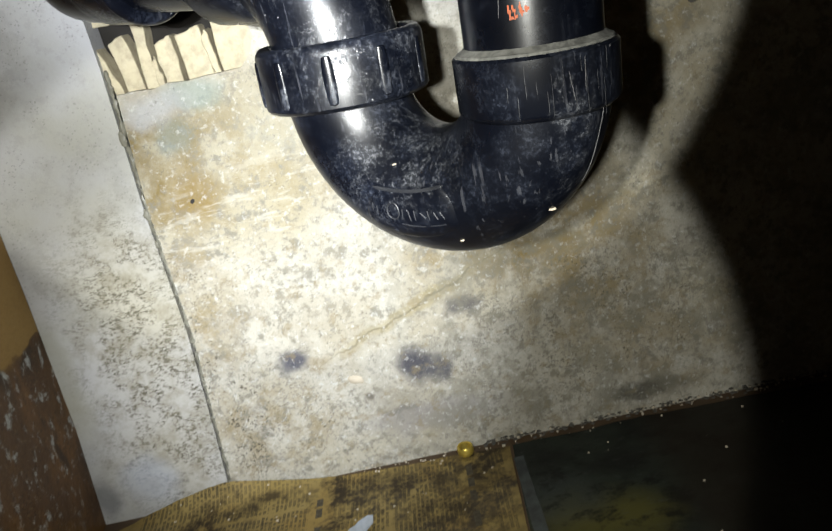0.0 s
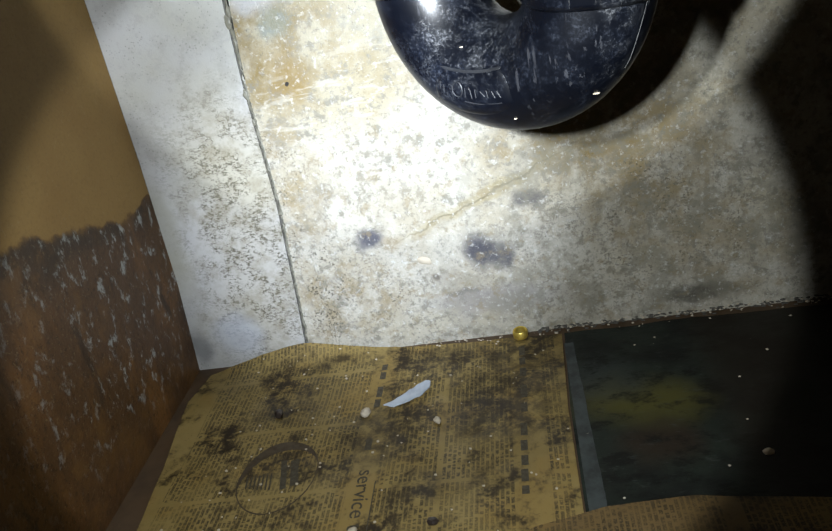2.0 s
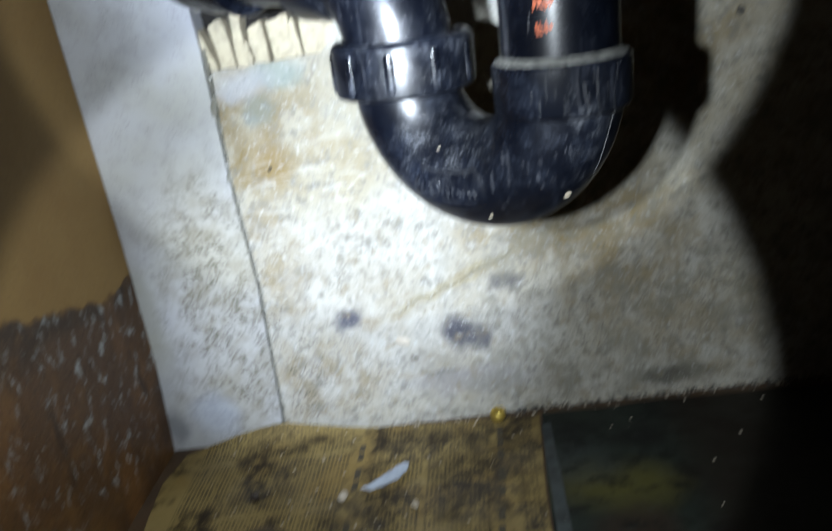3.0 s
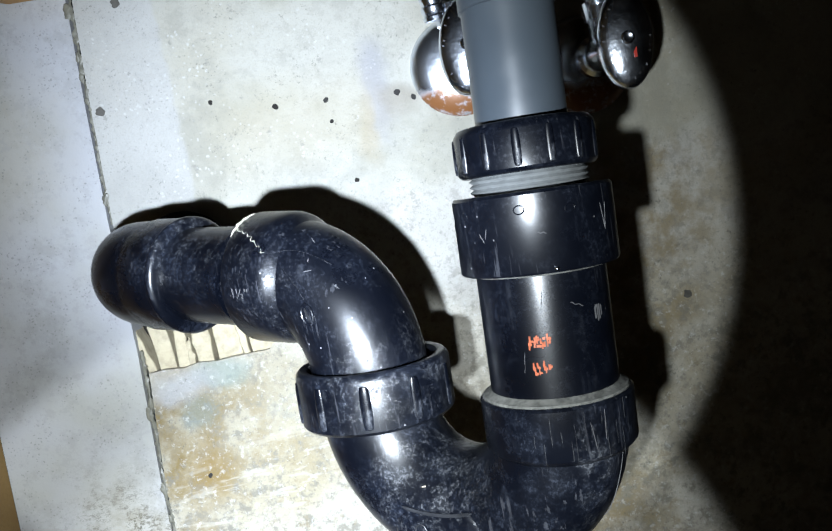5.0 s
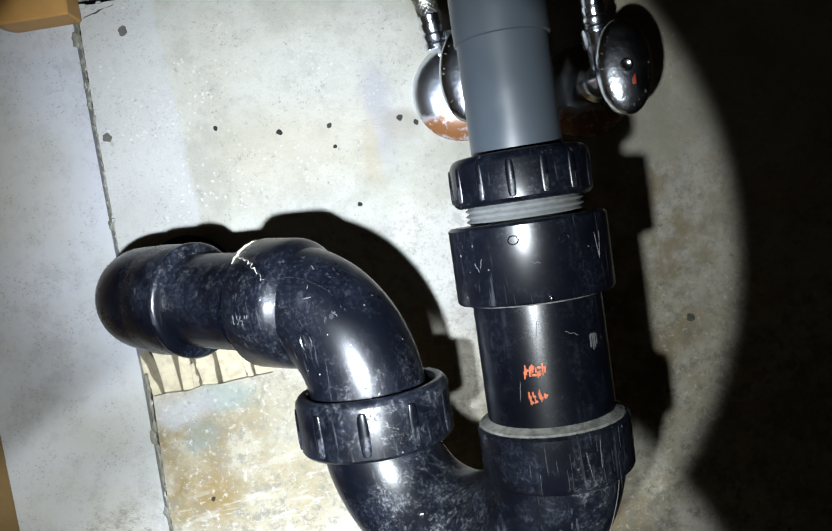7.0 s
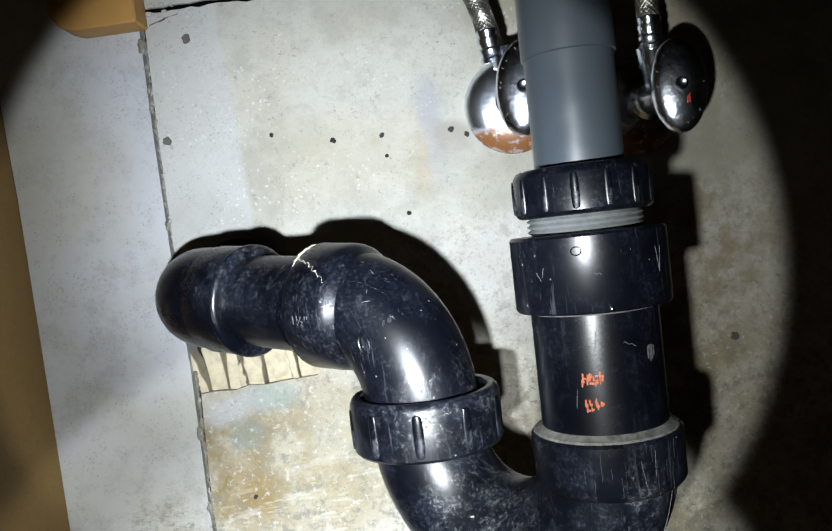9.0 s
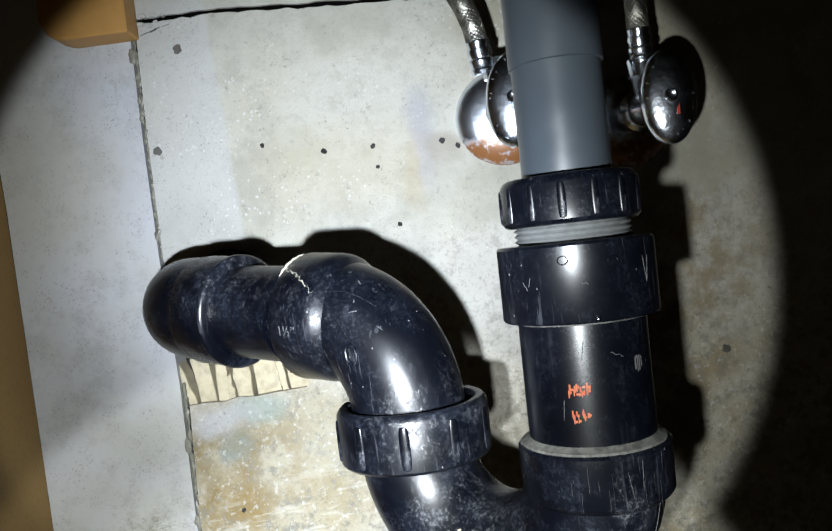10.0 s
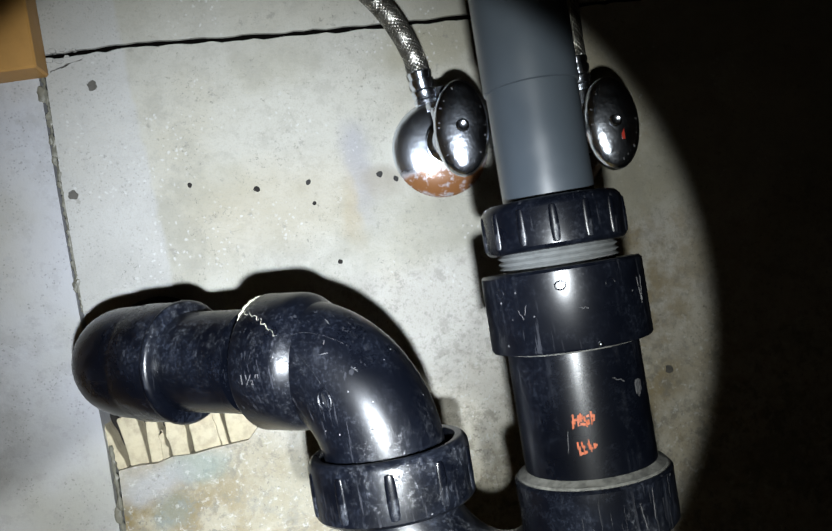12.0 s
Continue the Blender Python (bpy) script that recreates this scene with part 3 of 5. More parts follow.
# ---- the cabinet's shell ----
floor = tagged(part("floor", box(-0.36, 0.80, -0.55, 0.80, -0.03, 0.0), MAT_FLOOR, label="dark damp cabinet floor under old newspaper"), category="floor", kind="structure")
wall_back = tagged(part("wall_back", box(-0.36, 0.80, WALL + 0.022, WALL + 0.07, 0.0, 0.95), MAT_DARK, label="back wall of stained cement sheet with open joints"), category="wall", kind="structure")
# unseen side, front and top, added as an enclosure; dark to keep bounce low
tagged(part("wall_side", box(0.80, 0.83, -0.55, 0.75, 0.0, 0.95), MAT_SHELL, label="unseen dark wooden side, added to close the cabinet"), category="wall", kind="structure")
tagged(part("wall_front", box(-0.36, 0.83, -0.58, -0.55, 0.0, 0.95), MAT_SHELL, label="unseen dark wooden front, added to close the cabinet"), category="wall", kind="structure")
tagged(part("ceiling", box(-0.36, 0.83, -0.58, 0.75, 0.95, 0.98), MAT_SHELL, label="unseen dark top, added to close the cabinet"), category="ceiling", kind="structure")

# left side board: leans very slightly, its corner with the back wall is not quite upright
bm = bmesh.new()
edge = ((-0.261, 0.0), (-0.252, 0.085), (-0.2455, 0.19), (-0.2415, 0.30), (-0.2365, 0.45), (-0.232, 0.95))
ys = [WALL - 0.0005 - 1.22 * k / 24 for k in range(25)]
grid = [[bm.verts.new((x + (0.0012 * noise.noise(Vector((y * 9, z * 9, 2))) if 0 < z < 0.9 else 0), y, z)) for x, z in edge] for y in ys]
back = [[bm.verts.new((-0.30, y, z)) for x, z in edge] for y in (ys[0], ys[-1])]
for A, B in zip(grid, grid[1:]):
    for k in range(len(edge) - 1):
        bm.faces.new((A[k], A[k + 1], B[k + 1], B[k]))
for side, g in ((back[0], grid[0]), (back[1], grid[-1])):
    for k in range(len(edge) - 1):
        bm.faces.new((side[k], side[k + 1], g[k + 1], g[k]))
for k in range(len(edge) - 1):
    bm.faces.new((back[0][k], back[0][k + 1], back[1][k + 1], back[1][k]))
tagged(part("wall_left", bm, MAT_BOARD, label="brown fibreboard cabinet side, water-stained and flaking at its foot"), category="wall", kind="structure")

# back wall sheets
JOINT = [(-0.1605, 0.0), (-0.1555, 0.06), (-0.1485, 0.14), (-0.1480, 0.225), (-0.1425, 0.318), (-0.1420, 0.40), (-0.1385, 0.476), (-0.1350, 0.556)]
left_of = [(x - 0.0020 + (0.0006 if i % 2 else 0), z) for i, (x, z) in enumerate(JOINT)]
right_of = [(x + 0.0012, z) for x, z in JOINT]
strip_outline = [(-0.262, 0.0)] + left_of + [(-0.1335, 0.95), (-0.232, 0.95), (-0.2365, 0.45), (-0.2415, 0.30), (-0.2455, 0.19), (-0.252, 0.085)]
part("panel", plate(strip_outline, WALL, WALL + 0.02), MAT_STRIP, wall_back, "grey pitted narrow sheet, mouldy at its foot", smooth=False)
# lower sheet, with the ragged opening round the drain cut out of its edge
hole = ragged((-0.1405, 0.302), (-0.062, 0.3015), 7, 0.0012, 3) + [(-0.054, 0.309), (-0.050, 0.318), (-0.052, 0.335), (-0.060, 0.365), (-0.075, 0.380), (-0.12, 0.386), (-0.1405, 0.388)]
CRACK = [(-0.1325, 0.5545), (-0.077, 0.5530), (0.006, 0.5440), (0.082, 0.5380), (0.110, 0.5360), (0.40, 0.518), (0.80, 0.495)]


def crack_side(offset, seed):
    """One lip of the open joint between the sheets, left to right."""
    out = []
    for k, (p, q) in enumerate(zip(CRACK, CRACK[1:])):
        n = max(3, int((q[0] - p[0]) / 0.006))
        out += ragged((p[0], p[1] + offset), (q[0], q[1] + offset), n, 0.0007, seed + k)[(1 if out else 0):]
    return out


crack_low = list(reversed(crack_side(-0.0013, 30)))
lower = [(-0.1593, 0.0), (0.80, 0.0)] + crack_low + [p for p in reversed(right_of) if 0.39 < p[1] < 0.55] + list(reversed(hole)) + [p for p in reversed(right_of) if 0.0 < p[1] < 0.30]
part("panel", plate(lower, WALL, WALL + 0.02), MAT_WALL, wall_back, "pale stained cement sheet with rust and mould", smooth=False)
crack_high = crack_side(0.0019, 60)
part("panel", plate(crack_high + [(0.80, 0.95), (-0.1320, 0.95)], WALL, WALL + 0.02), MAT_WALL, wall_back, "upper cement sheet above an open black joint", smooth=False)

# added black strip behind the lips: the gap's depth of shade, put in as colour
part("joint_shade_strip", plate(crack_side(-0.0030, 30) + list(reversed(crack_side(0.0040, 60))), WALL + 0.0022, WALL + 0.012), MAT_VOID, wall_back, "black strip for the shade inside the open joint", smooth=False)

# the crumbled left end of the joint: loose chips and a short branching crack
for cx, cz, cs, seed in ((-0.1290, 0.5525, 0.0030, 1), (-0.1235, 0.5508, 0.0024, 2), (-0.1185, 0.5530, 0.0018, 3), (-0.1262, 0.5578, 0.0026, 4), (-0.1200, 0.5572, 0.0020, 5), (-0.1140, 0.5562, 0.0014, 6)):
    rc = random.Random(seed)
    o = [(cx + cs * rc.uniform(0.6, 1.3) * math.cos(a), cz + 0.55 * cs * rc.uniform(0.6, 1.3) * math.sin(a)) for a in (2 * math.pi * k / 9 for k in range(9))]
    part("plaster_chip", plate(o, WALL - 0.0014, WALL + 0.004, 0.0003), MAT_WALL, wall_back, smooth=False)
o = ragged((-0.1300, 0.5450), (-0.1100, 0.5500), 8, 0.0007, 71) + ragged((-0.1100, 0.5505), (-0.1300, 0.5457), 8, 0.0007, 72)
part("hairline_crack", plate(o, WALL - 0.0003, WALL + 0.004), MAT_GAP, wall_back, smooth=False)

# broken plaster and lath behind the opening
r = random.Random(11)
pieces = ((-0.1415, -0.1362, 0.30, 0.336), (-0.1345, -0.1238, 0.10, 0.333), (-0.1224, -0.1150, -0.06, 0.342), (-0.1140, -0.1105, 0.05, 0.318), (-0.1094, -0.0985, 0.0, 0.327), (-0.0962, -0.0800, 0.03, 0.329), (-0.0787, -0.0748, 0.08, 0.326), (-0.0735, -0.0495, 0.0, 0.348))
for a, b, lean, top in pieces:
    n = 5
    o = ragged((a, 0.296), (b, 0.296), 2, 0.0004, r.random()) + ragged((b, 0.300), (b - lean * 0.03, top), n, 0.0010, r.random()) + ragged((b - lean * 0.03 - 0.001, top + 0.002), (a - lean * 0.03 + 0.001, top - 0.001), 4, 0.0012, r.random()) + ragged((a - lean * 0.03, top - 0.002), (a, 0.299), n, 0.0010, r.random())
    d = r.uniform(0.002, 0.007)
    part("plaster_key", plate(o, WALL + d, WALL + 0.0215, 0.0005), MAT_PLASTER, wall_back, smooth=False)
for a, b, z in ((-0.150, -0.095, 0.352), (-0.102, -0.048, 0.362)):
    o = ragged((a, z - 0.012), (b, z - 0.008), 7, 0.0022, r.random()) + ragged((b, z + 0.030), (a, z + 0.030), 4, 0.001, r.random())
    part("plaster_key", plate(o, WALL + 0.012, WALL + 0.0215, 0.0005), MAT_PLASTER, wall_back, smooth=False)

# old sealant along the upright joint, in lumps
bm = bmesh.new()
for (x0, z0), (x1, z1) in zip(JOINT, JOINT[1:]):
    if z0 > 0.31 and z1 < 0.45:
        continue
    pts, rad = [], []
    for k in range(49):
        q = k / 48
        z = z0 + (z1 - z0) * q
        pts.append((x0 + (x1 - x0) * q + 0.0004 + 0.0013 * noise.noise(Vector((z * 90, 1, 0))) + 0.0010 * noise.noise(Vector((z * 330, 1, 4))), WALL + 0.0012, z))
        rad.append(max(0.0003, 0.0013 + 0.0012 * noise.noise(Vector((z * 140, 5, 0))) + 0.0008 * noise.noise(Vector((z * 420, 5, 3)))))
    sweep(pts, rad, 8, bm)
for x, z, s in ((-0.1490, 0.276, 0.0048), (-0.1510, 0.226, 0.0038), (-0.1505, 0.205, 0.0025), (-0.1415, 0.533, 0.005), (-0.1405, 0.505, 0.0028), (-0.1395, 0.492, 0.0032), (-0.139, 0.478, 0.0025), (-0.1395, 0.455, 0.002), (-0.144, 0.415, 0.003)):
    bmesh.ops.create_icosphere(bm, subdivisions=3, radius=1, matrix=Matrix.LocRotScale((x * 0.25 + 0.75 * float(np.interp(z, [p[1] for p in JOINT], [p[0] for p in JOINT])), WALL, z), None, (s * 0.5, 0.0010, s * 1.1)))
for v in bm.verts:
    d = noise.noise_vector(v.co * 420)
    v.co += Vector((d.x * 0.0011, d.y * 0.0004, d.z * 0.0012))
part("sealant_bead", bm, MAT_SEALANT, wall_back, "lumpy grey-green old sealant")

# nail holes and plugs in the sheets
HOLES = ((-0.132, 0.470, 0.0040), (-0.108, 0.533, 0.0042), (-0.025, 0.452, 0.0034), (-0.064, 0.462, 0.0024), (0.016, 0.397, 0.0028), (0.213, 0.281, 0.0038), (0.007, 0.450, 0.0026), (0.008, 0.436, 0.0022), (0.052, 0.446, 0.0034), (0.062, 0.441, 0.0030), (-0.117, 0.228, 0.0028))
for x, z, s in HOLES:
    bm = bmesh.new()
    plug = s > 0.0037
    s *= 0.72 if plug else 0.58
    bmesh.ops.create_circle(bm, cap_ends=True, segments=14, radius=s, matrix=Matrix.Translation((x, WALL - 0.0004, z)) @ Matrix.Rotation(radians(90), 4, "X"))
    for v in bm.verts:
        v.co.x += 0.5 * s * noise.noise(v.co * 400)
        v.co.z += 0.5 * s * noise.noise(v.co * 400 + Vector((9, 9, 9)))
    g = bmesh.ops.extrude_face_region(bm, geom=bm.faces[:])
    bmesh.ops.translate(bm, vec=(0, 0.003, 0), verts=[v for v in g["geom"] if isinstance(v, bmesh.types.BMVert)])
    part("nail_hole", bm, MAT_GAP if plug else MAT_DARK, wall_back)

# wooden block screwed into the upper corner
block = [(-0.1245, 0.70), (-0.1310, 0.5425), (-0.172, 0.5440), (-0.180, 0.5475), (-0.1845, 0.556), (-0.178, 0.70)]
tagged(part("corner_block", plate(block, WALL - 0.022, WALL + 0.0, 0.0012), MAT_WOOD, label="brown wooden corner block screwed to the wall", smooth=False), category="wood block")

# ---- drain trap under the basin ----
trap = thing("drain_trap", (0.078, 0.454, 0.28), "black plastic sink trap with dusty scratched fittings, running into the wall", "drain pipe")
trap_inv = Matrix.Translation(trap.location).inverted()


def trap_part(name, bm, material, label="", parent=None, smooth=True):
    if parent is None:
        bm.transform(trap_inv)
    return part(name, bm, material, parent or trap, label, smooth)


AX = Vector((0.06, 0.0, 1.0)).normalized()


def stack(z):
    """A point on the leaning inlet's axis."""
    return Vector((0.078 + 0.06 * (z - 0.336), 0.454, z))


LEG = Vector((0.0105, 0.505, 0.0))
IN = stack(0.2965)
UB = 0.0240
pts, rad = [], []
for k in range(33):
    a = math.pi * k / 32
    c = (1 + math.cos(a)) / 2
    q = LEG.lerp(Vector((IN.x, IN.y, 0)), c)
    pts.append((q.x, q.y, 0.2965 - 0.041 * math.sin(a)))
    rad.append(UB)
pts = [stack(0.303)] + pts + [(LEG.x, LEG.y, 0.312)]
rad = [UB] + rad + [UB]
trap_part("u_bend", sweep(pts, rad, 56), MAT_ABS_DUSTY, "black plastic u-bend, dusty on top")
trap_part("hub", profile(stack(0.2830), AX, [(0, UB), (0.0012, 0.0256), (0.0025, 0.0266), (0.0190, 0.0268), (0.0200, 0.0260), (0.0200, 0.0230)]), MAT_ABS_DUSTY)
trap_part("cement_ring", profile(stack(0.3025), AX, [(0, 0.0257), (0.0012, 0.0252), (0.0018, 0.0238), (0.0028, 0.0226)]), MAT_RESIDUE, "chalky grey ring of old residue")
trap_part("inlet_pipe", profile(stack(0.285), AX, [(0, 0.0224), (0.066, 0.0224)]), MAT_ABS, "scratched black pipe with orange stamp")
trap_part("coupling", profile(stack(0.3465), AX, [(0, 0.0225), (0.0, 0.0268), (0.0008, 0.0274), (0.0255, 0.0274), (0.0265, 0.0266), (0.0265, 0.0200)]), MAT_ABS)
trap_part("residue_line", profile(stack(0.3455), AX, [(0, 0.0226), (0.0012, 0.0238)]), MAT_RESIDUE)
rows = [(0, 0.0196)]
for k in range(6):
    rows += [(0.001 + k * 0.0019, 0.0192), (0.0019 + k * 0.0019, 0.0206)]
trap_part("threaded_collar", profile(stack(0.3725), AX, rows + [(0.0135, 0.0196)]), MAT_THREAD, "pale worn thread")


def slip_nut(base, axis, length, radius, inner, ribs, start, rib_width, rib_height, material, label):
    """A collar with rounded lips, open in the middle, with raised grip ribs as parts of it."""
    base, axis = Vector(base), Vector(axis).normalized()
    nut = trap_part("slip_nut", profile(base, axis, [(0.001, inner), (0, radius - 0.0022), (0.0004, radius - 0.0012), (0.0016, radius - 0.0002), (length - 0.0032, radius), (length - 0.0018, radius - 0.0005), (length - 0.0004, radius - 0.0016), (length, radius - 0.0026), (length - 0.0004, inner + 0.0012), (length - 0.0022, inner + 0.0003), (length - 0.007, inner)], 64), material, label)
    u = (Vector((0, -1, 0)) - axis * axis.dot(Vector((0, -1, 0)))).normalized()
    shape = None
    for k in range(ribs):
        a = radians(start + 360 * k / ribs)
        out = (math.cos(a) * u + math.sin(a) * axis.cross(u)).normalized()
        m = Matrix((axis.cross(out), axis, out)).transposed().to_4x4()
        m.translation = base + axis * (length * 0.47) + out * radius
        if shape is None:
            rib = part("rib", rib_mesh(rib_width, length * 0.72, rib_height), material, nut)
            shape = rib.data
        else:
            rib = new("rib", shape)
            rib.parent = nut
        rib.matrix_local = trap_inv @ m
    return nut


slip_nut(stack(0.3792), AX, 0.0168, 0.0242, 0.0160, 14, -17, 0.0030, 0.0009, MAT_ABS, "black ribbed slip nut")
slip_nut((LEG.x, LEG.y, 0.2930), (0.05, 0, 1), 0.0240, 0.0322, 0.0262, 10, -6, 0.0044, 0.0011, MAT_ABS_DUSTY, "large dusty black union nut")

# elbow that turns back towards the wall
ARM = Vector((-0.82, 0.572, 0.0)).normalized()
R_E, R_V = 0.036, 0.042
RISE = (ARM + Vector((0, 0, 0.13))).normalized()


def elbow_axis(bend):
    """The elbow's centre line, bend in radians from its upright end."""
    p = LEG + ARM * (R_E * (1 - math.cos(bend)))
    return Vector((p.x, p.y, 0.315 + R_V * math.sin(bend)))


e_end = LEG + ARM * 0.046 + Vector((0, 0, 0.3572))
pts = [(LEG.x, LEG.y, 0.302)] + [elbow_axis(0.5 * math.pi * k / 24) for k in range(25)] + [e_end]
rad = [0.0242] * 20 + [0.0242 + 0.0001 * k for k in range(len(pts) - 20)]
trap_part("elbow", sweep(pts, rad, 56), MAT_ABS, "glossy black elbow with a mould mark")
trap_part("elbow_hub", profile(e_end - RISE * 0.0265, RISE, [(0, 0.0240), (0.0015, 0.0249), (0.0035, 0.0266), (0.0055, 0.0278), (0.0075, 0.0284), (0.0100, 0.0286), (0.0255, 0.0288), (0.0265, 0.0282), (0.0265, 0.0225)], 64), MAT_ABS)
arm_a = e_end + RISE * 0.010
arm_b = e_end + RISE * 0.075
trap_part("trap_arm", sweep([arm_a, arm_b], 0.0226, 48), MAT_ABS_DUSTY)
# fitting into the wall: hub, then a bend into the hole
f0 = e_end + RISE * 0.0455
pts, rad = [f0, f0 + RISE * 0.0005, f0 + RISE * 0.003, f0 + RISE * 0.0225, f0 + RISE * 0.0245], [0.0230, 0.0264, 0.0272, 0.0274, 0.0262]
c0 = f0 + RISE * 0.0270
turn = math.acos(RISE.normalized().dot(Vector((0, 1, 0))))
side = (Vector((0, 1, 0)) - RISE * RISE.y).normalized()
for k in range(17):
    a = turn * k / 16
    pts.append(c0 + RISE * (0.031 * math.sin(a)) + side * (0.031 * (1 - math.cos(a))))
    rad.append(0.0262)
pts.append(pts[-1] + Vector((0, 0.052, 0)))
rad.append(0.0262)
pts_fit, rad_fit = pts, rad
trap_part("wall_fitting", sweep(pts, rad, 48), MAT_ABS_DUSTY, "dusty black bend entering the wall")
# the fitting's raised lip, with a groove behind it
trap_part("lip", profile(f0 - RISE * 0.0006, RISE, [(0, 0.0232), (0.0002, 0.0262), (0.0010, 0.0275), (0.0020, 0.0281), (0.0032, 0.0281), (0.0040, 0.0276), (0.0044, 0.0268)], 64), MAT_ABS_DUSTY, "rounded lip, grey with dust")
up = Vector((0, 0, 1)).cross(RISE).normalized()
over = RISE.cross(up)
over = over if over.z > 0 else -over


def hub_point(s_, turn, r):
    """On the elbow's hub: metres back from its lip, degrees up from the side that faces the room."""
    return e_end - RISE * s_ + (math.cos(radians(turn)) * up + math.sin(radians(turn)) * over) * r


# yellow cement at the lip's top and the white scrape that runs off it
bm = bmesh.new()
sweep([hub_point(0.0004 + 0.0004 * math.sin(k * 1.7), 46 + 2.2 * k, 0.0287) for k in range(18)], [0.0002 + 0.0007 * math.sin(math.pi * k / 17) * (0.7 + 0.5 * noise.noise(Vector((k * 0.6, 1, 1)))) for k in range(18)], 6, bm)
trap_part("cement_line", bm, MAT_CEMENT, "blob of yellowed cement")
bm = bmesh.new()
sweep([hub_point(0.001 + 0.0215 * k / 30 + 0.0005 * math.sin(k * 1.7), 54 - 24 * (k / 30) ** 1.5 + 1.6 * math.sin(k * 1.3), 0.02885 if k < 22 else 0.0284) for k in range(31)], [0.00006 + 0.00030 * abs(noise.noise(Vector((k * 0.8, 2, 2)))) for k in range(31)], 5, bm)
trap_part("paint_scrape", bm, MAT_CEMENT, "thin ragged white scrape")

# oval mould mark on the elbow
def surface_mark(name, centre, normal, upward, outline, material, depth=0.0006, label="", ring=0.0):
    """A small raised mark on a curved part: a filled outline, or a rim if ring is set. outline: (right, up)."""
    n = Vector(normal).normalized()
    r_ = Vector(upward).cross(n).normalized()
    u_ = n.cross(r_)
    bm = bmesh.new()
    P = [Vector(centre) + r_ * a + u_ * b for a, b in outline]
    if ring:
        sweep(P + [P[0], P[1]], ring, 6, bm)
    else:
        f = bm.faces.new([bm.verts.new(p) for p in P])
        g = bmesh.ops.extrude_face_region(bm, geom=[f])
        bmesh.ops.translate(bm, vec=n * depth, verts=[v for v in g["geom"] if isinstance(v, bmesh.types.BMVert)])
    return trap_part(name, bm, material, label)


def oval(w, h, n=20, tilt=0.0):
    c, s = math.cos(tilt), math.sin(tilt)
    return [(w * math.cos(a) * c - h * math.sin(a) * s, w * math.cos(a) * s + h * math.sin(a) * c) for a in (2 * math.pi * k / n for k in range(n))]


a = radians(38)
ec = elbow_axis(a)
en = Vector((-0.42, -0.86, -0.10)).normalized()
along = (ARM * math.sin(a) * R_E + Vector((0, 0, math.cos(a) * R_V))).normalized()
en = (en - along * en.dot(along)).normalized()
surface_mark("mould_mark", ec + en * 0.0243, en, (0.1, 0, 1), oval(0.0027, 0.0043, 20, 0.2), MAT_ABS, ring=0.0005)
surface_mark("mould_mark", ec + en * 0.0243, en, (0.1, 0, 1), oval(0.0006, 0.0030, 8, 0.3), MAT_ABS_WORN, 0.0004)

# raised maker's plate on the u-bend: a rimmed pad with an unlettered shape
def u_point(frac, angle, lift=0.0001):
    """On the u-bend: frac 0..1 from inlet to outlet; angle turns from the front towards the underside."""
    t = math.pi * frac
    c = (1 + math.cos(t)) / 2
    q = LEG.lerp(Vector((IN.x, IN.y, 0)), c)
    mid = Vector((q.x, q.y, 0.2965 - 0.041 * math.sin(t)))
    flat = (Vector((IN.x, IN.y, 0)) - Vector((LEG.x, LEG.y, 0))).normalized()
    front = Vector((flat.y, -flat.x, 0))
    outw = (flat * math.cos(t) + Vector((0, 0, -math.sin(t)))).normalized()
    return mid + (front * math.cos(angle) + outw * math.sin(angle)) * (UB + lift)


bm = bmesh.new()
rows = []
for i in range(15):
    q = 2 * i / 14 - 1
    half = math.sqrt(max(0.0, 1 - abs(q) ** 5)) * 0.42 + 0.04
    rows.append([bm.verts.new(u_point(0.53 + 0.15 * q, 0.10 + 0.12 * q + half * (2 * j / 8 - 1), 0.0009 if 0 < i < 14 and 0 < j < 8 else -0.0004)) for j in range(9)])
for A, B in zip(rows, rows[1:]):
    for k in range(8):
        bm.faces.new((A[k], A[k + 1], B[k + 1], B[k]))
trap_part("maker_plate", bm, MAT_ABS_DUSTY, "raised moulded plate with worn markings")
# the plate's upper edge, its highlight put in as a paler material
bm = bmesh.new()
sweep([u_point(0.385 + 0.285 * k / 16, -0.28 + 0.10 * (k / 16) ** 2 - 0.03 * math.sin(math.pi * k / 16), 0.0008) for k in range(17)], [0.0002] + [0.0007] * 15 + [0.0002], 6, bm)
trap_part("plate_edge", bm, MAT_ABS_WORN, "upper edge in a paler grey for its highlight")
# the worn marking: a ring, then upright and level bars in place of letters
bm = bmesh.new()
P = [u_point(0.585 + 0.020 * math.cos(q), 0.06 + 0.13 * math.sin(q), 0.0010) for q in (2 * math.pi * k / 18 for k in range(18))]
sweep(P + P[:2], 0.00028, 5, bm)
trap_part("maker_mark", bm, MAT_ABS_WORN)
for f0_, f1_, g0_, g1_ in ((0.555, 0.555, -0.08, 0.16), (0.535, 0.530, -0.06, 0.16), (0.515, 0.515, -0.08, 0.14), (0.495, 0.480, -0.04, 0.10), (0.470, 0.470, -0.06, 0.14), (0.450, 0.445, -0.02, 0.16), (0.430, 0.425, 0.00, 0.18), (0.560, 0.490, 0.30, 0.31), (0.475, 0.430, 0.30, 0.32), (0.655, 0.650, 0.02, 0.22), (0.640, 0.635, 0.04, 0.22)):
    bm = bmesh.new()
    sweep([u_point(f0_ + (f1_ - f0_) * k / 4, 0.05 + 0.65 * (g0_ + (g1_ - g0_) * k / 4), 0.0009) for k in range(5)], 0.00026, 5, bm)
    trap_part("marking_bar", bm, MAT_ABS_WORN)
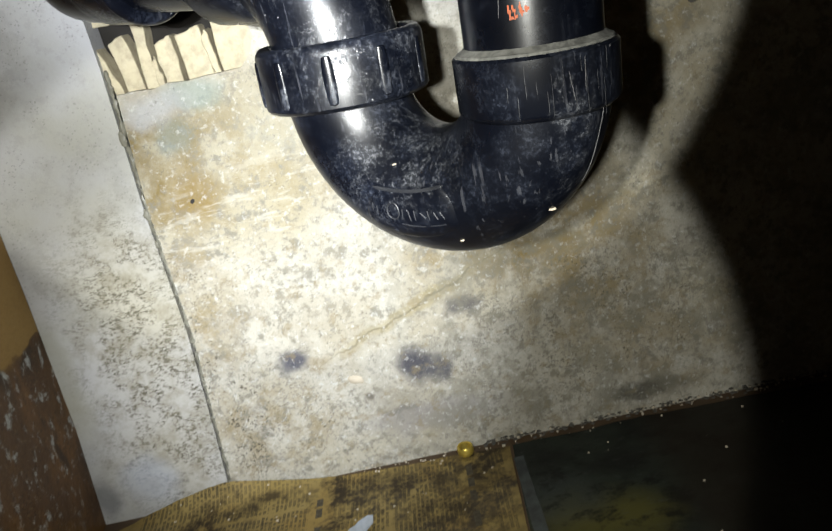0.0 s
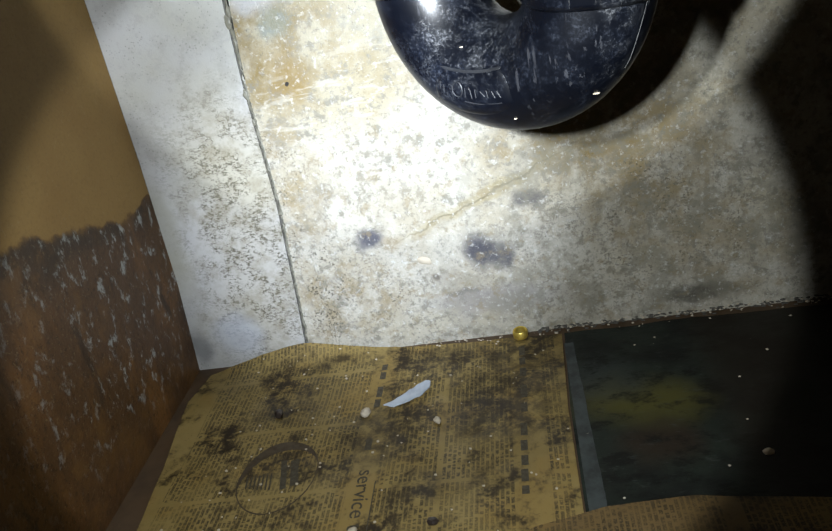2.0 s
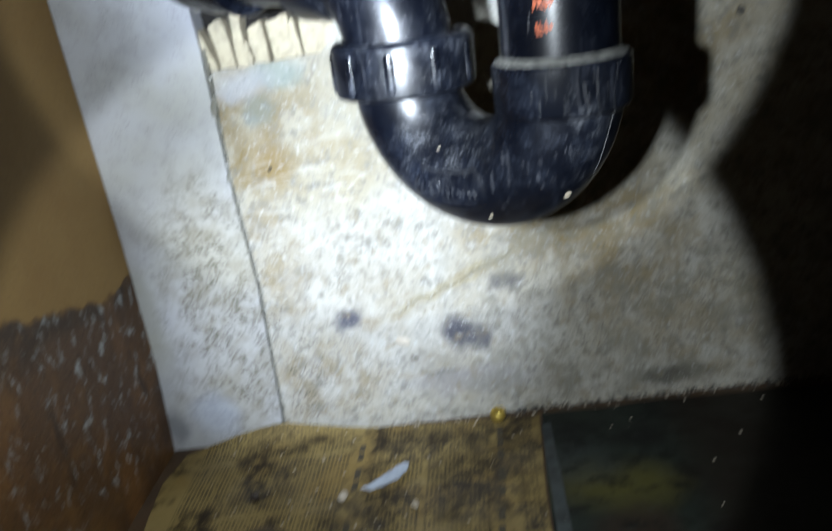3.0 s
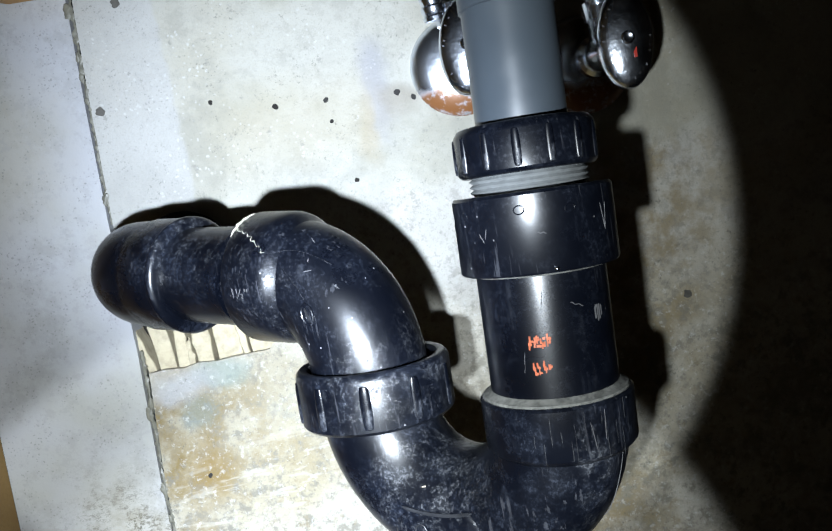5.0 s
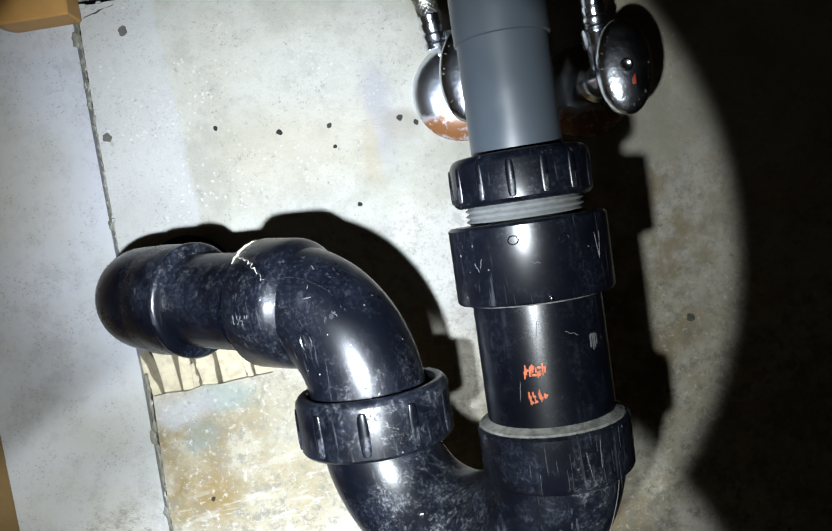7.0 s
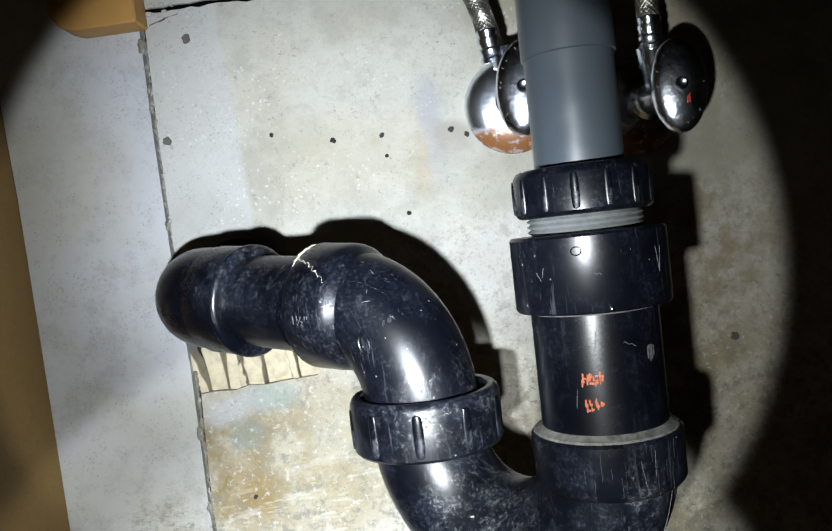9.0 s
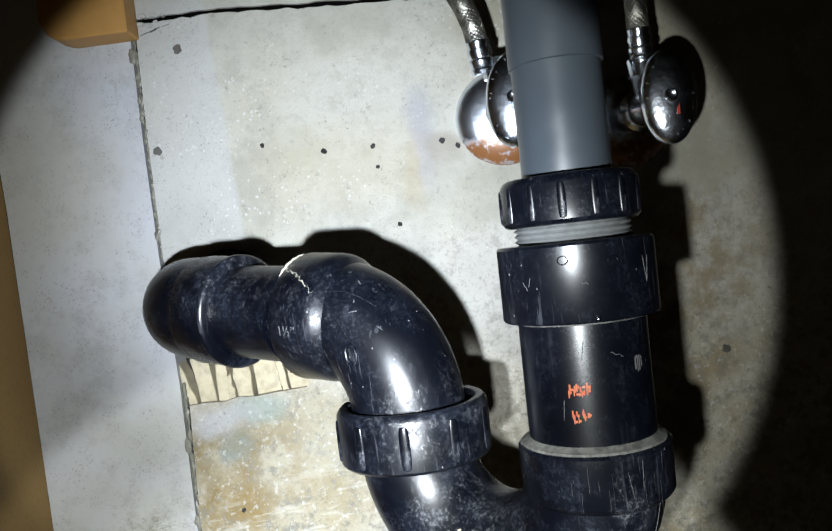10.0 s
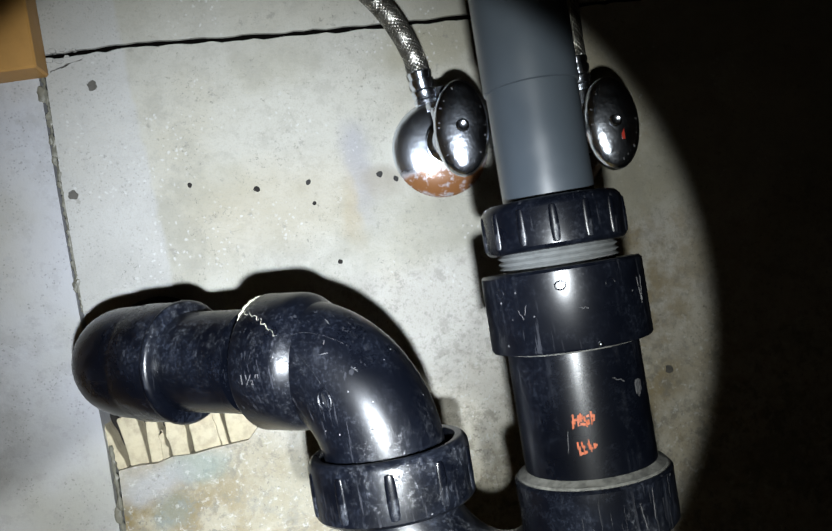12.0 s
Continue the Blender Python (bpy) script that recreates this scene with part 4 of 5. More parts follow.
# a pale hair and chips on the u-bend
bm = bmesh.new()
sweep([u_point(0.05 + 0.15 * k / 14, 1.45 - 0.16 * math.sin(math.pi * k / 14), 0.0004 + 0.002 * math.sin(math.pi * k / 14)) for k in range(15)], 0.00012, 4, bm)
trap_part("hair", bm, MAT_SCUFF, "fine pale hair")
for f_, g_, s_ in ((0.26, 1.20, 0.0009), (0.43, 0.65, 0.0006), (0.62, -0.62, 0.0006)):
    bm = bmesh.new()
    bmesh.ops.create_icosphere(bm, subdivisions=1, radius=s_, matrix=Matrix.Translation(u_point(f_, g_)) @ Matrix.Diagonal((1.6, 0.7, 0.6, 1)))
    trap_part("chip", bm, MAT_CRUMB)

# orange stamp (two short rows of worn bars) and a white scuff on the inlet pipe
def on_stack(angle, z, r):
    """On the inlet: angle in degrees from the side that faces the room."""
    a = radians(angle)
    return stack(z) + Vector((math.sin(a), -math.cos(a), 0)) * r


def stack_bar(name, a0, a1, z0, z1, r, material, label=""):
    bm = bmesh.new()
    n = 5
    g = [[bm.verts.new(on_stack(a0 + (a1 - a0) * i / n, z, r)) for i in range(n + 1)] for z in (z0, z1)]
    for i in range(n):
        bm.faces.new((g[0][i], g[0][i + 1], g[1][i + 1], g[1][i]))
    return trap_part(name, bm, material, label)


rr = random.Random(4)
for z0, z1, first, last in ((0.3222, 0.3268, -29, -12), (0.3138, 0.3185, -29, -12)):
    a0 = first
    while a0 < last:
        wide = rr.uniform(1.8, 3.4)
        for k in range(6):
            if rr.random() < 0.78:
                upright = rr.random() < 0.55
                a = a0 + rr.uniform(0, wide)
                q = z0 + rr.uniform(0, 0.7) * (z1 - z0)
                stack_bar("stamp_bar", a, a + (rr.uniform(0.8, 1.6) if upright else rr.uniform(1.8, 3.2)), q, q + (rr.uniform(0.0014, 0.0026) if upright else 0.0008), 0.02255 + 0.00003 * k, MAT_ORANGE, "worn orange stamp")
        a0 += wide + rr.uniform(0.8, 2.4)
# moulded dimples and a nick round the coupling
for a_, z_ in ((-66, 0.3685), (-20, 0.3680), (14, 0.3655)):
    n_ = Vector((math.sin(radians(a_)), -math.cos(radians(a_)), 0))
    surface_mark("dimple", on_stack(a_, z_, 0.0273), n_, (0, 0, 1), oval(0.0017, 0.0014, 16), MAT_ABS, ring=0.00025)
for a0, a1, z0, z1 in ((33, 35, 0.328, 0.332), (36, 37.5, 0.327, 0.3325), (38, 40, 0.3275, 0.3325), (41, 42.5, 0.3285, 0.3320), (34, 37, 0.3315, 0.3325)):
    stack_bar("scuff", a0, a1, z0, z1, 0.02256, MAT_SCUFF)
rr = random.Random(9)
for k in range(13):
    a = -30 + 6 * k + rr.uniform(-2, 2)
    z1 = rr.uniform(0.292, 0.3015)
    bm = bmesh.new()
    n = 7
    ln = rr.uniform(0.003, 0.014)
    sweep([on_stack(a + 0.12 * math.sin(q_ * 0.9 + k), z1 - ln * q_ / n, 0.0268) for q_ in range(n + 1)], [0.00004] + [rr.uniform(0.00005, 0.00013) for q_ in range(n - 1)] + [0.00003], 4, bm)
    trap_part("drip_mark", bm, MAT_ABS_WORN)
# pipe size on the elbow hub
def lettering(name, text, size, m, material, parent=None, label=""):
    c = bpy.data.curves.new(name, "FONT")
    c.body, c.size, c.extrude, c.resolution_u = text, size, 0.0001, 3
    c.align_x = "CENTER"
    tmp = bpy.data.objects.new(name, c)
    scene.collection.objects.link(tmp)
    bpy.context.view_layer.update()
    me = bpy.data.meshes.new_from_object(tmp.evaluated_get(bpy.context.evaluated_depsgraph_get()))
    bpy.data.objects.remove(tmp)
    me.materials.clear()
    me.materials.append(material)
    me.transform(m)
    ob = new(name, me)
    if parent is not None:
        ob.parent = parent
    return tagged(ob, label)


hn = (up * 0.98 + Vector((0, 0, -0.12))).normalized()
hn = (hn - RISE * hn.dot(RISE)).normalized()
ex = -RISE
ey = hn.cross(ex)
hm = Matrix((ex, ey, hn)).transposed().to_4x4()
hm.translation = e_end - RISE * 0.0105 + hn * 0.0286
lettering("size_mark", "1\u00bd\u2033", 0.0058, trap_inv @ hm, MAT_SCUFF, trap, "moulded pipe size")

# moulding seam, wall flange, hair and deep scratches
bm = bmesh.new()
seam = []
for p, q in zip(pts_fit[4:], rad_fit[4:]):
    seam.append(Vector(p) + Vector((-0.62, -0.77, -0.12)).normalized() * (q + 0.0001))
sweep(seam[:-1], 0.00035, 5, bm)
trap_part("mould_seam", bm, MAT_ABS_DUSTY)
fx, fz = pts_fit[-1][0], pts_fit[-1][2]
trap_part("wall_flange", profile((fx, 0.6765, fz), (0, -1, 0), [(0, 0.0305), (0.0008, 0.0310), (0.0024, 0.0310), (0.0030, 0.0300), (0.0030, 0.0262)]), MAT_ABS_DUSTY)


def elbow_point(bend, turn, lift=0.0):
    """On the elbow: bend in degrees from its upright end, turn in degrees round the tube from the room's side."""
    b, t = radians(bend), radians(turn)
    c = elbow_axis(b)
    out = (Vector((0, 0, math.sin(b))) - ARM * math.cos(b)).normalized()
    return c + (up * math.cos(t) + out * math.sin(t)) * (0.0242 + lift)


bm = bmesh.new()
sweep([elbow_point(44 + 26 * math.sin(k * 0.22), 12 + 3.0 * k, 0.0002) for k in range(15)], 0.00007, 4, bm)
trap_part("hair", bm, MAT_ABS_WORN, "fine hair stuck to the elbow")
for b0, t0, db, dt in ((50, 38, 3, -7), (54, 41, 1, 4), (36, 44, 3, -2), (66, 8, 3, 2), (58, 62, 3, 3)):
    bm = bmesh.new()
    sweep([elbow_point(b0 + db * k / 5, t0 + dt * k / 5) for k in range(6)], [0.00005, 0.0002, 0.00025, 0.0002, 0.00015, 0.00005], 5, bm)
    trap_part("scratch", bm, MAT_SCUFF)
for a0, a1, z0, z1, r_ in ((-52, -48, 0.3625, 0.3595, 0.0274), (-47, -45, 0.3605, 0.3640, 0.0274), (-10, -4, 0.3600, 0.3595, 0.0274), (40, 43, 0.3650, 0.3565, 0.0274), (46, 43, 0.3650, 0.3565, 0.0274), (-15, -12, 0.334, 0.341, 0.0224), (10, 22, 0.3355, 0.3335, 0.0224), (-35, -33, 0.315, 0.322, 0.0224), (10, 13, 0.297, 0.288, 0.0268), (22, 21, 0.300, 0.290, 0.0268)):
    bm = bmesh.new()
    sweep([on_stack(a0 + (a1 - a0) * k / 6, z0 + (z1 - z0) * k / 6 + 0.0003 * math.sin(k * 2.0), r_) for k in range(7)], [0.00005, 0.00014, 0.0001, 0.00016, 0.0001, 0.00015, 0.00005], 5, bm)
    trap_part("scratch", bm, MAT_SCUFF)
drop = on_stack(0, 0.3478, 0.0276)
bm = bmesh.new()
bmesh.ops.create_icosphere(bm, subdivisions=2, radius=0.0009, matrix=Matrix.Translation(drop))
trap_part("water_drop", bm, MAT_CHROME, "tiny bright water drop")

# grey tailpiece down from the basin
tail = thing("tailpiece", stack(0.39), "smooth grey plastic tailpiece dropping into the trap", "drain pipe")
t_inv = Matrix.Translation(tail.location).inverted()
bm = profile(stack(0.386), AX, [(0, 0.0158), (0.0495, 0.0158)])
bm.transform(t_inv)
part("lower_tube", bm, MAT_GREY_PIPE, tail)
bm = profile(stack(0.4345), AX, [(0, 0.0158), (0.0004, 0.0166), (0.52, 0.0166)])
bm.transform(t_inv)
part("upper_tube", bm, MAT_GREY_PIPE, tail)

# ---- shut-off valves ----


def valve(x, z, hx, hz, tilt, label, red):
    v = thing("shutoff_valve", (x, WALL, z), label, "valve", "shut-off valves")
    dx, dz = hx - x, hz - z
    part("escutcheon", profile((0, 0.0005, 0), (0, -1, 0), [(0, 0.0312), (0.0012, 0.0312), (0.0030, 0.0300), (0.0065, 0.0262), (0.0090, 0.0205), (0.0100, 0.0140), (0.0102, 0.0105), (0.0085, 0.0100), (0.0085, 0.0085)]), MAT_CHROME_RUST, v, "chrome wall flange rusted along its lower half")
    part("supply_stub", sweep([(0, -0.006, 0), (dx * 0.4, -0.05, dz * 0.4)], 0.0082, 28), MAT_CHROME, v)
    bm = profile((dx * 0.3, -0.034, dz * 0.3), (dx, -0.07, dz), [(0, 0.0085), (0.001, 0.0125), (0.010, 0.0125), (0.012, 0.010), (0.032, 0.0105), (0.036, 0.0085), (0.052, 0.0075), (0.060, 0.006)], 24)
    part("valve_body", bm, MAT_CHROME, v)
    part("outlet", profile((dx * 0.75 - 0.002, -0.072, dz * 0.75 + 0.006), (-0.04, 0, 1), [(0, 0.0075), (0.010, 0.0075), (0.0105, 0.0092), (0.020, 0.0092), (0.0205, 0.007)], 6 * 4), MAT_CHROME, v)
    bm = bmesh.new()
    turn_m = Matrix.Translation((dx, -0.100, dz)) @ Matrix.Rotation(radians(tilt), 4, "Y") @ Matrix.Rotation(radians(-6), 4, "Z") @ Matrix.Rotation(radians(90), 4, "X")
    bmesh.ops.create_uvsphere(bm, u_segments=40, v_segments=20, radius=1.0)
    for q in bm.verts:
        bulge = 1.0
        q.co = Vector((q.co.x * 0.0142 * bulge, q.co.y * 0.0250 * bulge, math.copysign(abs(q.co.z) ** 0.7, q.co.z) * 0.0078))
    bm.transform(turn_m)
    h = part("handle", bm, MAT_CHROME, v, "oval chrome handle with worn markings")
    bm = profile((0, 0, 0), (0, 0, 1), [(0, 0.0034), (0.0012, 0.0034), (0.002, 0.0024), (0.0014, 0.0012)], 16)
    bm.transform(turn_m @ Matrix.Translation((0, 0, 0.0066)))
    part("handle_screw", bm, MAT_CHROME, h)
    bm = bmesh.new()
    rm = random.Random(31 if red else 17)
    for k in range(40):
        a = 1.9 + k * 0.125
        for rad_ in (rm.uniform(0.74, 0.84),) if rm.random() < 0.55 else ():
            wide, high = rm.uniform(0.0002, 0.0007), rm.uniform(0.00015, 0.0004)
            g = box(-wide, wide, -high, high, 0, 0.0004)
            g.transform(turn_m @ Matrix.Translation((0.0142 * rad_ * math.cos(a), 0.025 * rad_ * math.sin(a), 0.0052)) @ Matrix.Rotation(a + rm.uniform(-0.5, 0.5), 4, "Z"))
            me = bpy.data.meshes.new("tmp")
            g.to_mesh(me)
            bm.from_mesh(me)
            g.free()
    part("worn_marking", bm, MAT_SCUFF, h)
    if red:
        bm = box(-0.0008, 0.0008, -0.0026, 0.0026, 0, 0.0005)
        bm.transform(turn_m @ Matrix.Translation((0.003, -0.0075, 0.0070)))
        part("red_mark", bm, MAT_RED, h, "small red hot-water mark")
    return v


valve(0.094, 0.454, 0.0867, 0.4475, 8, "chrome shut-off valve with oval handle and rusty flange", False)
valve(0.172, 0.440, 0.1660, 0.4350, 4, "chrome shut-off valve with red mark, in shadow", True)


def hose(name, points, label):
    """A braided supply hose with crimped ferrules; points are joined smoothly."""
    P = [Vector(p) for p in points]
    fine = []
    for i in range(len(P) - 1):
        p0, p1, p2, p3 = P[max(0, i - 1)], P[i], P[i + 1], P[min(len(P) - 1, i + 2)]
        for k in range(14):
            t = k / 14
            fine.append(0.5 * ((2 * p1) + (p2 - p0) * t + (2 * p0 - 5 * p1 + 4 * p2 - p3) * t * t + (3 * p1 - p0 - 3 * p2 + p3) * t ** 3))
    fine.append(P[-1])
    h = thing(name, P[0], label, "hose", "supply hoses")
    inv = Matrix.Translation(P[0]).inverted()
    bm = sweep(fine, 0.0056, 24)
    bm.transform(inv)
    part("inner_tube", bm, MAT_BRAID, h)
    # woven strands
    bm = bmesh.new()
    n = len(fine)
    for sgn in (1, -1):
        for s0 in range(16):
            line = []
            for i in range(0, n * 3 - 3):
                f = i / 3
                j = min(int(f), n - 2)
                p = fine[j].lerp(fine[j + 1], f - j)
                tdir = (fine[j + 1] - fine[j]).normalized()
                u = Vector((0, 1, 0))
                u = (u - tdir * u.dot(tdir)).normalized()
                w = tdir.cross(u)
                a = 2 * math.pi * s0 / 16 + sgn * i * 0.13
                line.append(p + (u * math.cos(a) + w * math.sin(a)) * 0.0057)
            sweep(line, 0.00036, 4, bm, cap=False)
    bm.transform(inv)
    tagged(part("braid", bm, MAT_BRAID, h, "woven steel braid"), kind="stuff")
    d = (fine[4] - fine[0]).normalized()
    bm = profile(P[0] - d * 0.002, d, [(0, 0.0062), (0.002, 0.0068), (0.003, 0.0060), (0.005, 0.0068), (0.007, 0.0068), (0.008, 0.0060), (0.011, 0.0068), (0.013, 0.0068), (0.0135, 0.0060), (0.017, 0.0066), (0.018, 0.0058)], 24)
    bm.transform(inv)
    part("ferrule", bm, MAT_CHROME, h, "crimped metal ferrule")
    return h


hose("supply_hose", [(0.0765, 0.603, 0.470), (0.074, 0.600, 0.495), (0.064, 0.598, 0.520), (0.046, 0.596, 0.545), (0.028, 0.594, 0.572), (0.020, 0.590, 0.62), (0.030, 0.57, 0.72), (0.045, 0.55, 0.95)], "braided steel supply hose bending over the wall")
hose("supply_hose", [(0.163, 0.603, 0.462), (0.164, 0.601, 0.49), (0.166, 0.598, 0.53), (0.167, 0.594, 0.60), (0.163, 0.585, 0.72), (0.150, 0.56, 0.95)], "braided steel supply hose rising straight, in shadow")

# ---- newspapers on the floor ----


def sheet(name, outline, z, material, label, bumps=0.0012, seed=0.0, curl=None):
    """A thin sheet of paper from an outline of (x, y), gently cockled."""
    x0, x1 = min(p[0] for p in outline), max(p[0] for p in outline)
    y0, y1 = min(p[1] for p in outline), max(p[1] for p in outline)
    bm = bmesh.new()
    f = bm.faces.new([bm.verts.new((x, y, 0)) for x, y in outline])
    step = 0.008
    for axis, lo, hi in ((0, x0, x1), (1, y0, y1)):
        k = lo + step
        while k < hi:
            co, no = [0, 0, 0], [0, 0, 0]
            co[axis], no[axis] = k, 1
            bmesh.ops.bisect_plane(bm, geom=bm.verts[:] + bm.edges[:] + bm.faces[:], plane_co=co, plane_no=no)
            k += step
    for v in bm.verts:
        v.co.z = z + bumps * (1.0 + noise.noise(Vector((v.co.x * 22, v.co.y * 22, seed))) + 0.4 * noise.noise(Vector((v.co.x * 70, v.co.y * 70, seed))))
        if curl:
            v.co.z += curl(v.co.x, v.co.y)
    g = bmesh.ops.extrude_face_region(bm, geom=bm.faces[:])
    bmesh.ops.translate(bm, vec=(0, 0, -0.0006), verts=[v for v in g["geom"] if isinstance(v, bmesh.types.BMVert)])
    return tagged(part(name, bm, material, label=label), category="newspaper", group="newspapers on the floor")


def wall_curl(x, y):
    return 0.016 * max(0.0, (y - 0.655) / 0.025) ** 2 * max(0.0, 1 - abs(x + 0.16) / 0.09)


left_edge = [(-0.245, 0.666), (-0.252, 0.63), (-0.247, 0.59), (-0.241, 0.55), (-0.236, 0.50), (-0.232, 0.44), (-0.230, 0.20)]
back_edge = [(0.050, 0.668), (0.01, 0.671), (-0.05, 0.673), (-0.09, 0.6745), (-0.13, 0.677), (-0.175, 0.6785), (-0.20, 0.678), (-0.225, 0.674)]
news = sheet("newspaper", left_edge + [(0.052, 0.20), (0.0475, 0.48), (0.047, 0.575)] + back_edge, 0.0012, MAT_NEWS, "yellowed newspaper page, water-stained and dirty, on the floor", curl=wall_curl)
photo = sheet("newspaper", [(0.049, 0.20), (0.72, 0.20), (0.72, 0.655), (0.30, 0.662), (0.15, 0.668), (0.052, 0.6655), (0.0485, 0.575)], 0.0022, MAT_PHOTO, "dark green photo page of a newspaper, damp", bumps=0.0018, seed=4.0)
bm = bmesh.new()
rows = []
for i in range(30):
    y = 0.45 + 0.20 * i / 29
    wide = 0.007 + 0.0012 * noise.noise(Vector((0.3, y * 60, 6))) + 0.004 * (0.65 - y) / 0.2
    rows.append([bm.verts.new((x, y, 0.00245 + 0.0018 * (1.0 + noise.noise(Vector((x * 22, y * 22, 4.0))) + 0.4 * noise.noise(Vector((x * 70, y * 70, 4.0)))))) for x in (0.0505 + wide * k / 5 for k in range(6))])
for A, B in zip(rows, rows[1:]):
    for k in range(5):
        bm.faces.new((A[k], A[k + 1], B[k + 1], B[k]))
part("printed_margin", bm, plain("faded_grey_print", (0.032, 0.040, 0.040), 0.7, vary=1.4, scale=60), photo, "faded blue-grey printed margin")
near_edge = [(-0.02, 0.445), (0.02, 0.468), (0.06, 0.479), (0.11, 0.482), (0.17, 0.474), (0.26, 0.462), (0.40, 0.455)]
sheet("newspaper", [(0.40, 0.15), (-0.06, 0.15), (-0.05, 0.40)] + near_edge, 0.0060, MAT_NEWS_NEAR, "browned newspaper sheet lying over the others", seed=8.0)


def paper_height(x, y):
    return 0.0012 + 0.0012 * (1.0 + noise.noise(Vector((x * 22, y * 22, 0.0))) + 0.4 * noise.noise(Vector((x * 70, y * 70, 0.0)))) + wall_curl(x, y)


def printed(text, size, x, y, turn):
    m = Matrix.Translation((x, y, 0)) @ Matrix.Rotation(radians(turn), 4, "Z")
    ob = lettering("headline", text, size, m, MAT_INK, news, "faded dark headline letters")
    for v in ob.data.vertices:
        v.co.z += paper_height(v.co.x, v.co.y) + 0.0002
    return ob


printed("service to", 0.0150, -0.0925, 0.502, -90)


def print_bar(x, y, w, h, turn, material=MAT_INK):
    bm = box(-w / 2, w / 2, -h / 2, h / 2, 0, 0.0001)
    bmesh.ops.subdivide_edges(bm, edges=bm.edges[:], cuts=2, use_grid_fill=True)
    bm.transform(Matrix.Translation((x, y, 0)) @ Matrix.Rotation(radians(turn), 4, "Z"))
    for v in bm.verts:
        v.co.z += paper_height(v.co.x, v.co.y) + 0.0003
    return part("printed_bar", bm, material, news)


for x, y, w in ((-0.0905, 0.648, 0.008), (-0.0905, 0.637, 0.009), (-0.0905, 0.617, 0.012), (-0.0905, 0.603, 0.010), (-0.090, 0.556, 0.011), (0.018, 0.650, 0.012), (0.018, 0.636, 0.009), (0.018, 0.622, 0.011), (0.018, 0.598, 0.014), (0.0175, 0.58, 0.010), (0.0165, 0.557, 0.012), (0.016, 0.541, 0.010), (0.016, 0.527, 0.009), (0.0155, 0.514, 0.010), (0.0155, 0.502, 0.007)):
    print_bar(x, y, w, 0.0045, -90)
# round advertisement: a pot seen from above, with its label reduced to bars
def floor_ring(cx, cy, rx, ry, a0, a1, w0, w1):
    bm = bmesh.new()
    n = 40
    A, B = [], []
    for k in range(n + 1):
        a = radians(a0 + (a1 - a0) * k / n)
        w = w0 + (w1 - w0) * math.sin(math.pi * k / n)
        for out, s in ((A, 1.0), (B, 1.0 - w / rx)):
            x, y = cx + rx * s * math.cos(a), cy + ry * s * math.sin(a)
            out.append(bm.verts.new((x, y, paper_height(x, y) + 0.00025)))
    for k in range(n):
        bm.faces.new((A[k], A[k + 1], B[k + 1], B[k]))
    return part("printed_ring", bm, MAT_STAIN, news)


MAT_STAIN = plain("brown_print", (0.045, 0.030, 0.014), 0.7, vary=0.5, scale=200)
floor_ring(-0.150, 0.533, 0.028, 0.034, 20, 200, 0.0005, 0.0075)
floor_ring(-0.150, 0.533, 0.028, 0.034, 190, 385, 0.0006, 0.0010)
print_bar(-0.1385, 0.535, 0.026, 0.0055, -78)
print_bar(-0.1460, 0.534, 0.029, 0.0042, -78)
for k in range(7):
    print_bar(-0.154 - 0.0028 * k, 0.529, 0.017 - 0.0010 * k, 0.0012, -82)
# column rule
print_bar(-0.080, 0.46, 0.12, 0.0007, -90)

# ---- small things ----


def crumb(name, x, y, s, material, label, category, seed, flat=0.7):
    bm = bmesh.new()
    bmesh.ops.create_icosphere(bm, subdivisions=2, radius=1)
    for v in bm.verts:
        v.co *= 1 + 0.35 * noise.noise(v.co * 1.3 + Vector((seed, 0, 0)))
        v.co = Vector((v.co.x * s, v.co.y * s * 0.8, v.co.z * s * flat))
    ob = part(name, bm, material, label=label)
    ob.location = (x, y, paper_height(x, y) + s * flat * 0.75)
    ob.rotation_euler = (0, 0, seed)
    return tagged(ob, category=category)


crumb("plaster_crumb", -0.097, 0.590, 0.0042, MAT_CRUMB, "pale crumb of plaster on the newspaper", "crumb", 1.0)
crumb("plaster_crumb", -0.043, 0.574, 0.0034, MAT_CRUMB, "round beige crumb of plaster on the newspaper", "crumb", 2.0)
crumb("plaster_crumb", 0.157, 0.514, 0.0034, MAT_CRUMB, "pale crumb lying on the photo page", "crumb", 3.0)
crumb("plaster_crumb", -0.088, 0.478, 0.0034, MAT_CRUMB, "pale crumb beside the headline", "crumb", 4.0)
crumb("dark_lump", -0.166, 0.600, 0.0046, MAT_BUG, "dark shiny lump stuck to the newspaper", "lump", 5.0, 0.6)
crumb("dark_lump", -0.040, 0.482, 0.0036, MAT_BUG, "dark dirt lump on the newspaper", "lump", 6.0, 0.5)

# bluish grey plastic flake
bm = bmesh.new()
out = [(0.020, 0.013), (0.016, 0.0165), (0.008, 0.014), (-0.002, 0.007), (-0.010, 0.000), (-0.014, -0.003), (-0.021, -0.0085), (-0.013, -0.0095), (-0.006, -0.0075), (0.004, -0.003), (0.012, 0.000), (0.019, 0.006)]
f = bm.faces.new([bm.verts.new((x, y, 0)) for x, y in out])
bmesh.ops.triangulate(bm, faces=[f])
bmesh.ops.subdivide_edges(bm, edges=bm.edges[:], cuts=2, use_grid_fill=True)
for v in bm.verts:
    v.co.z = 0.0022 + 0.003 * abs(v.co.x / 0.02) ** 2 + 0.0012 * noise.noise(v.co * 160)
g = bmesh.ops.extrude_face_region(bm, geom=bm.faces[:])
bmesh.ops.translate(bm, vec=(0, 0, -0.0009), verts=[v for v in g["geom"] if isinstance(v, bmesh.types.BMVert)])
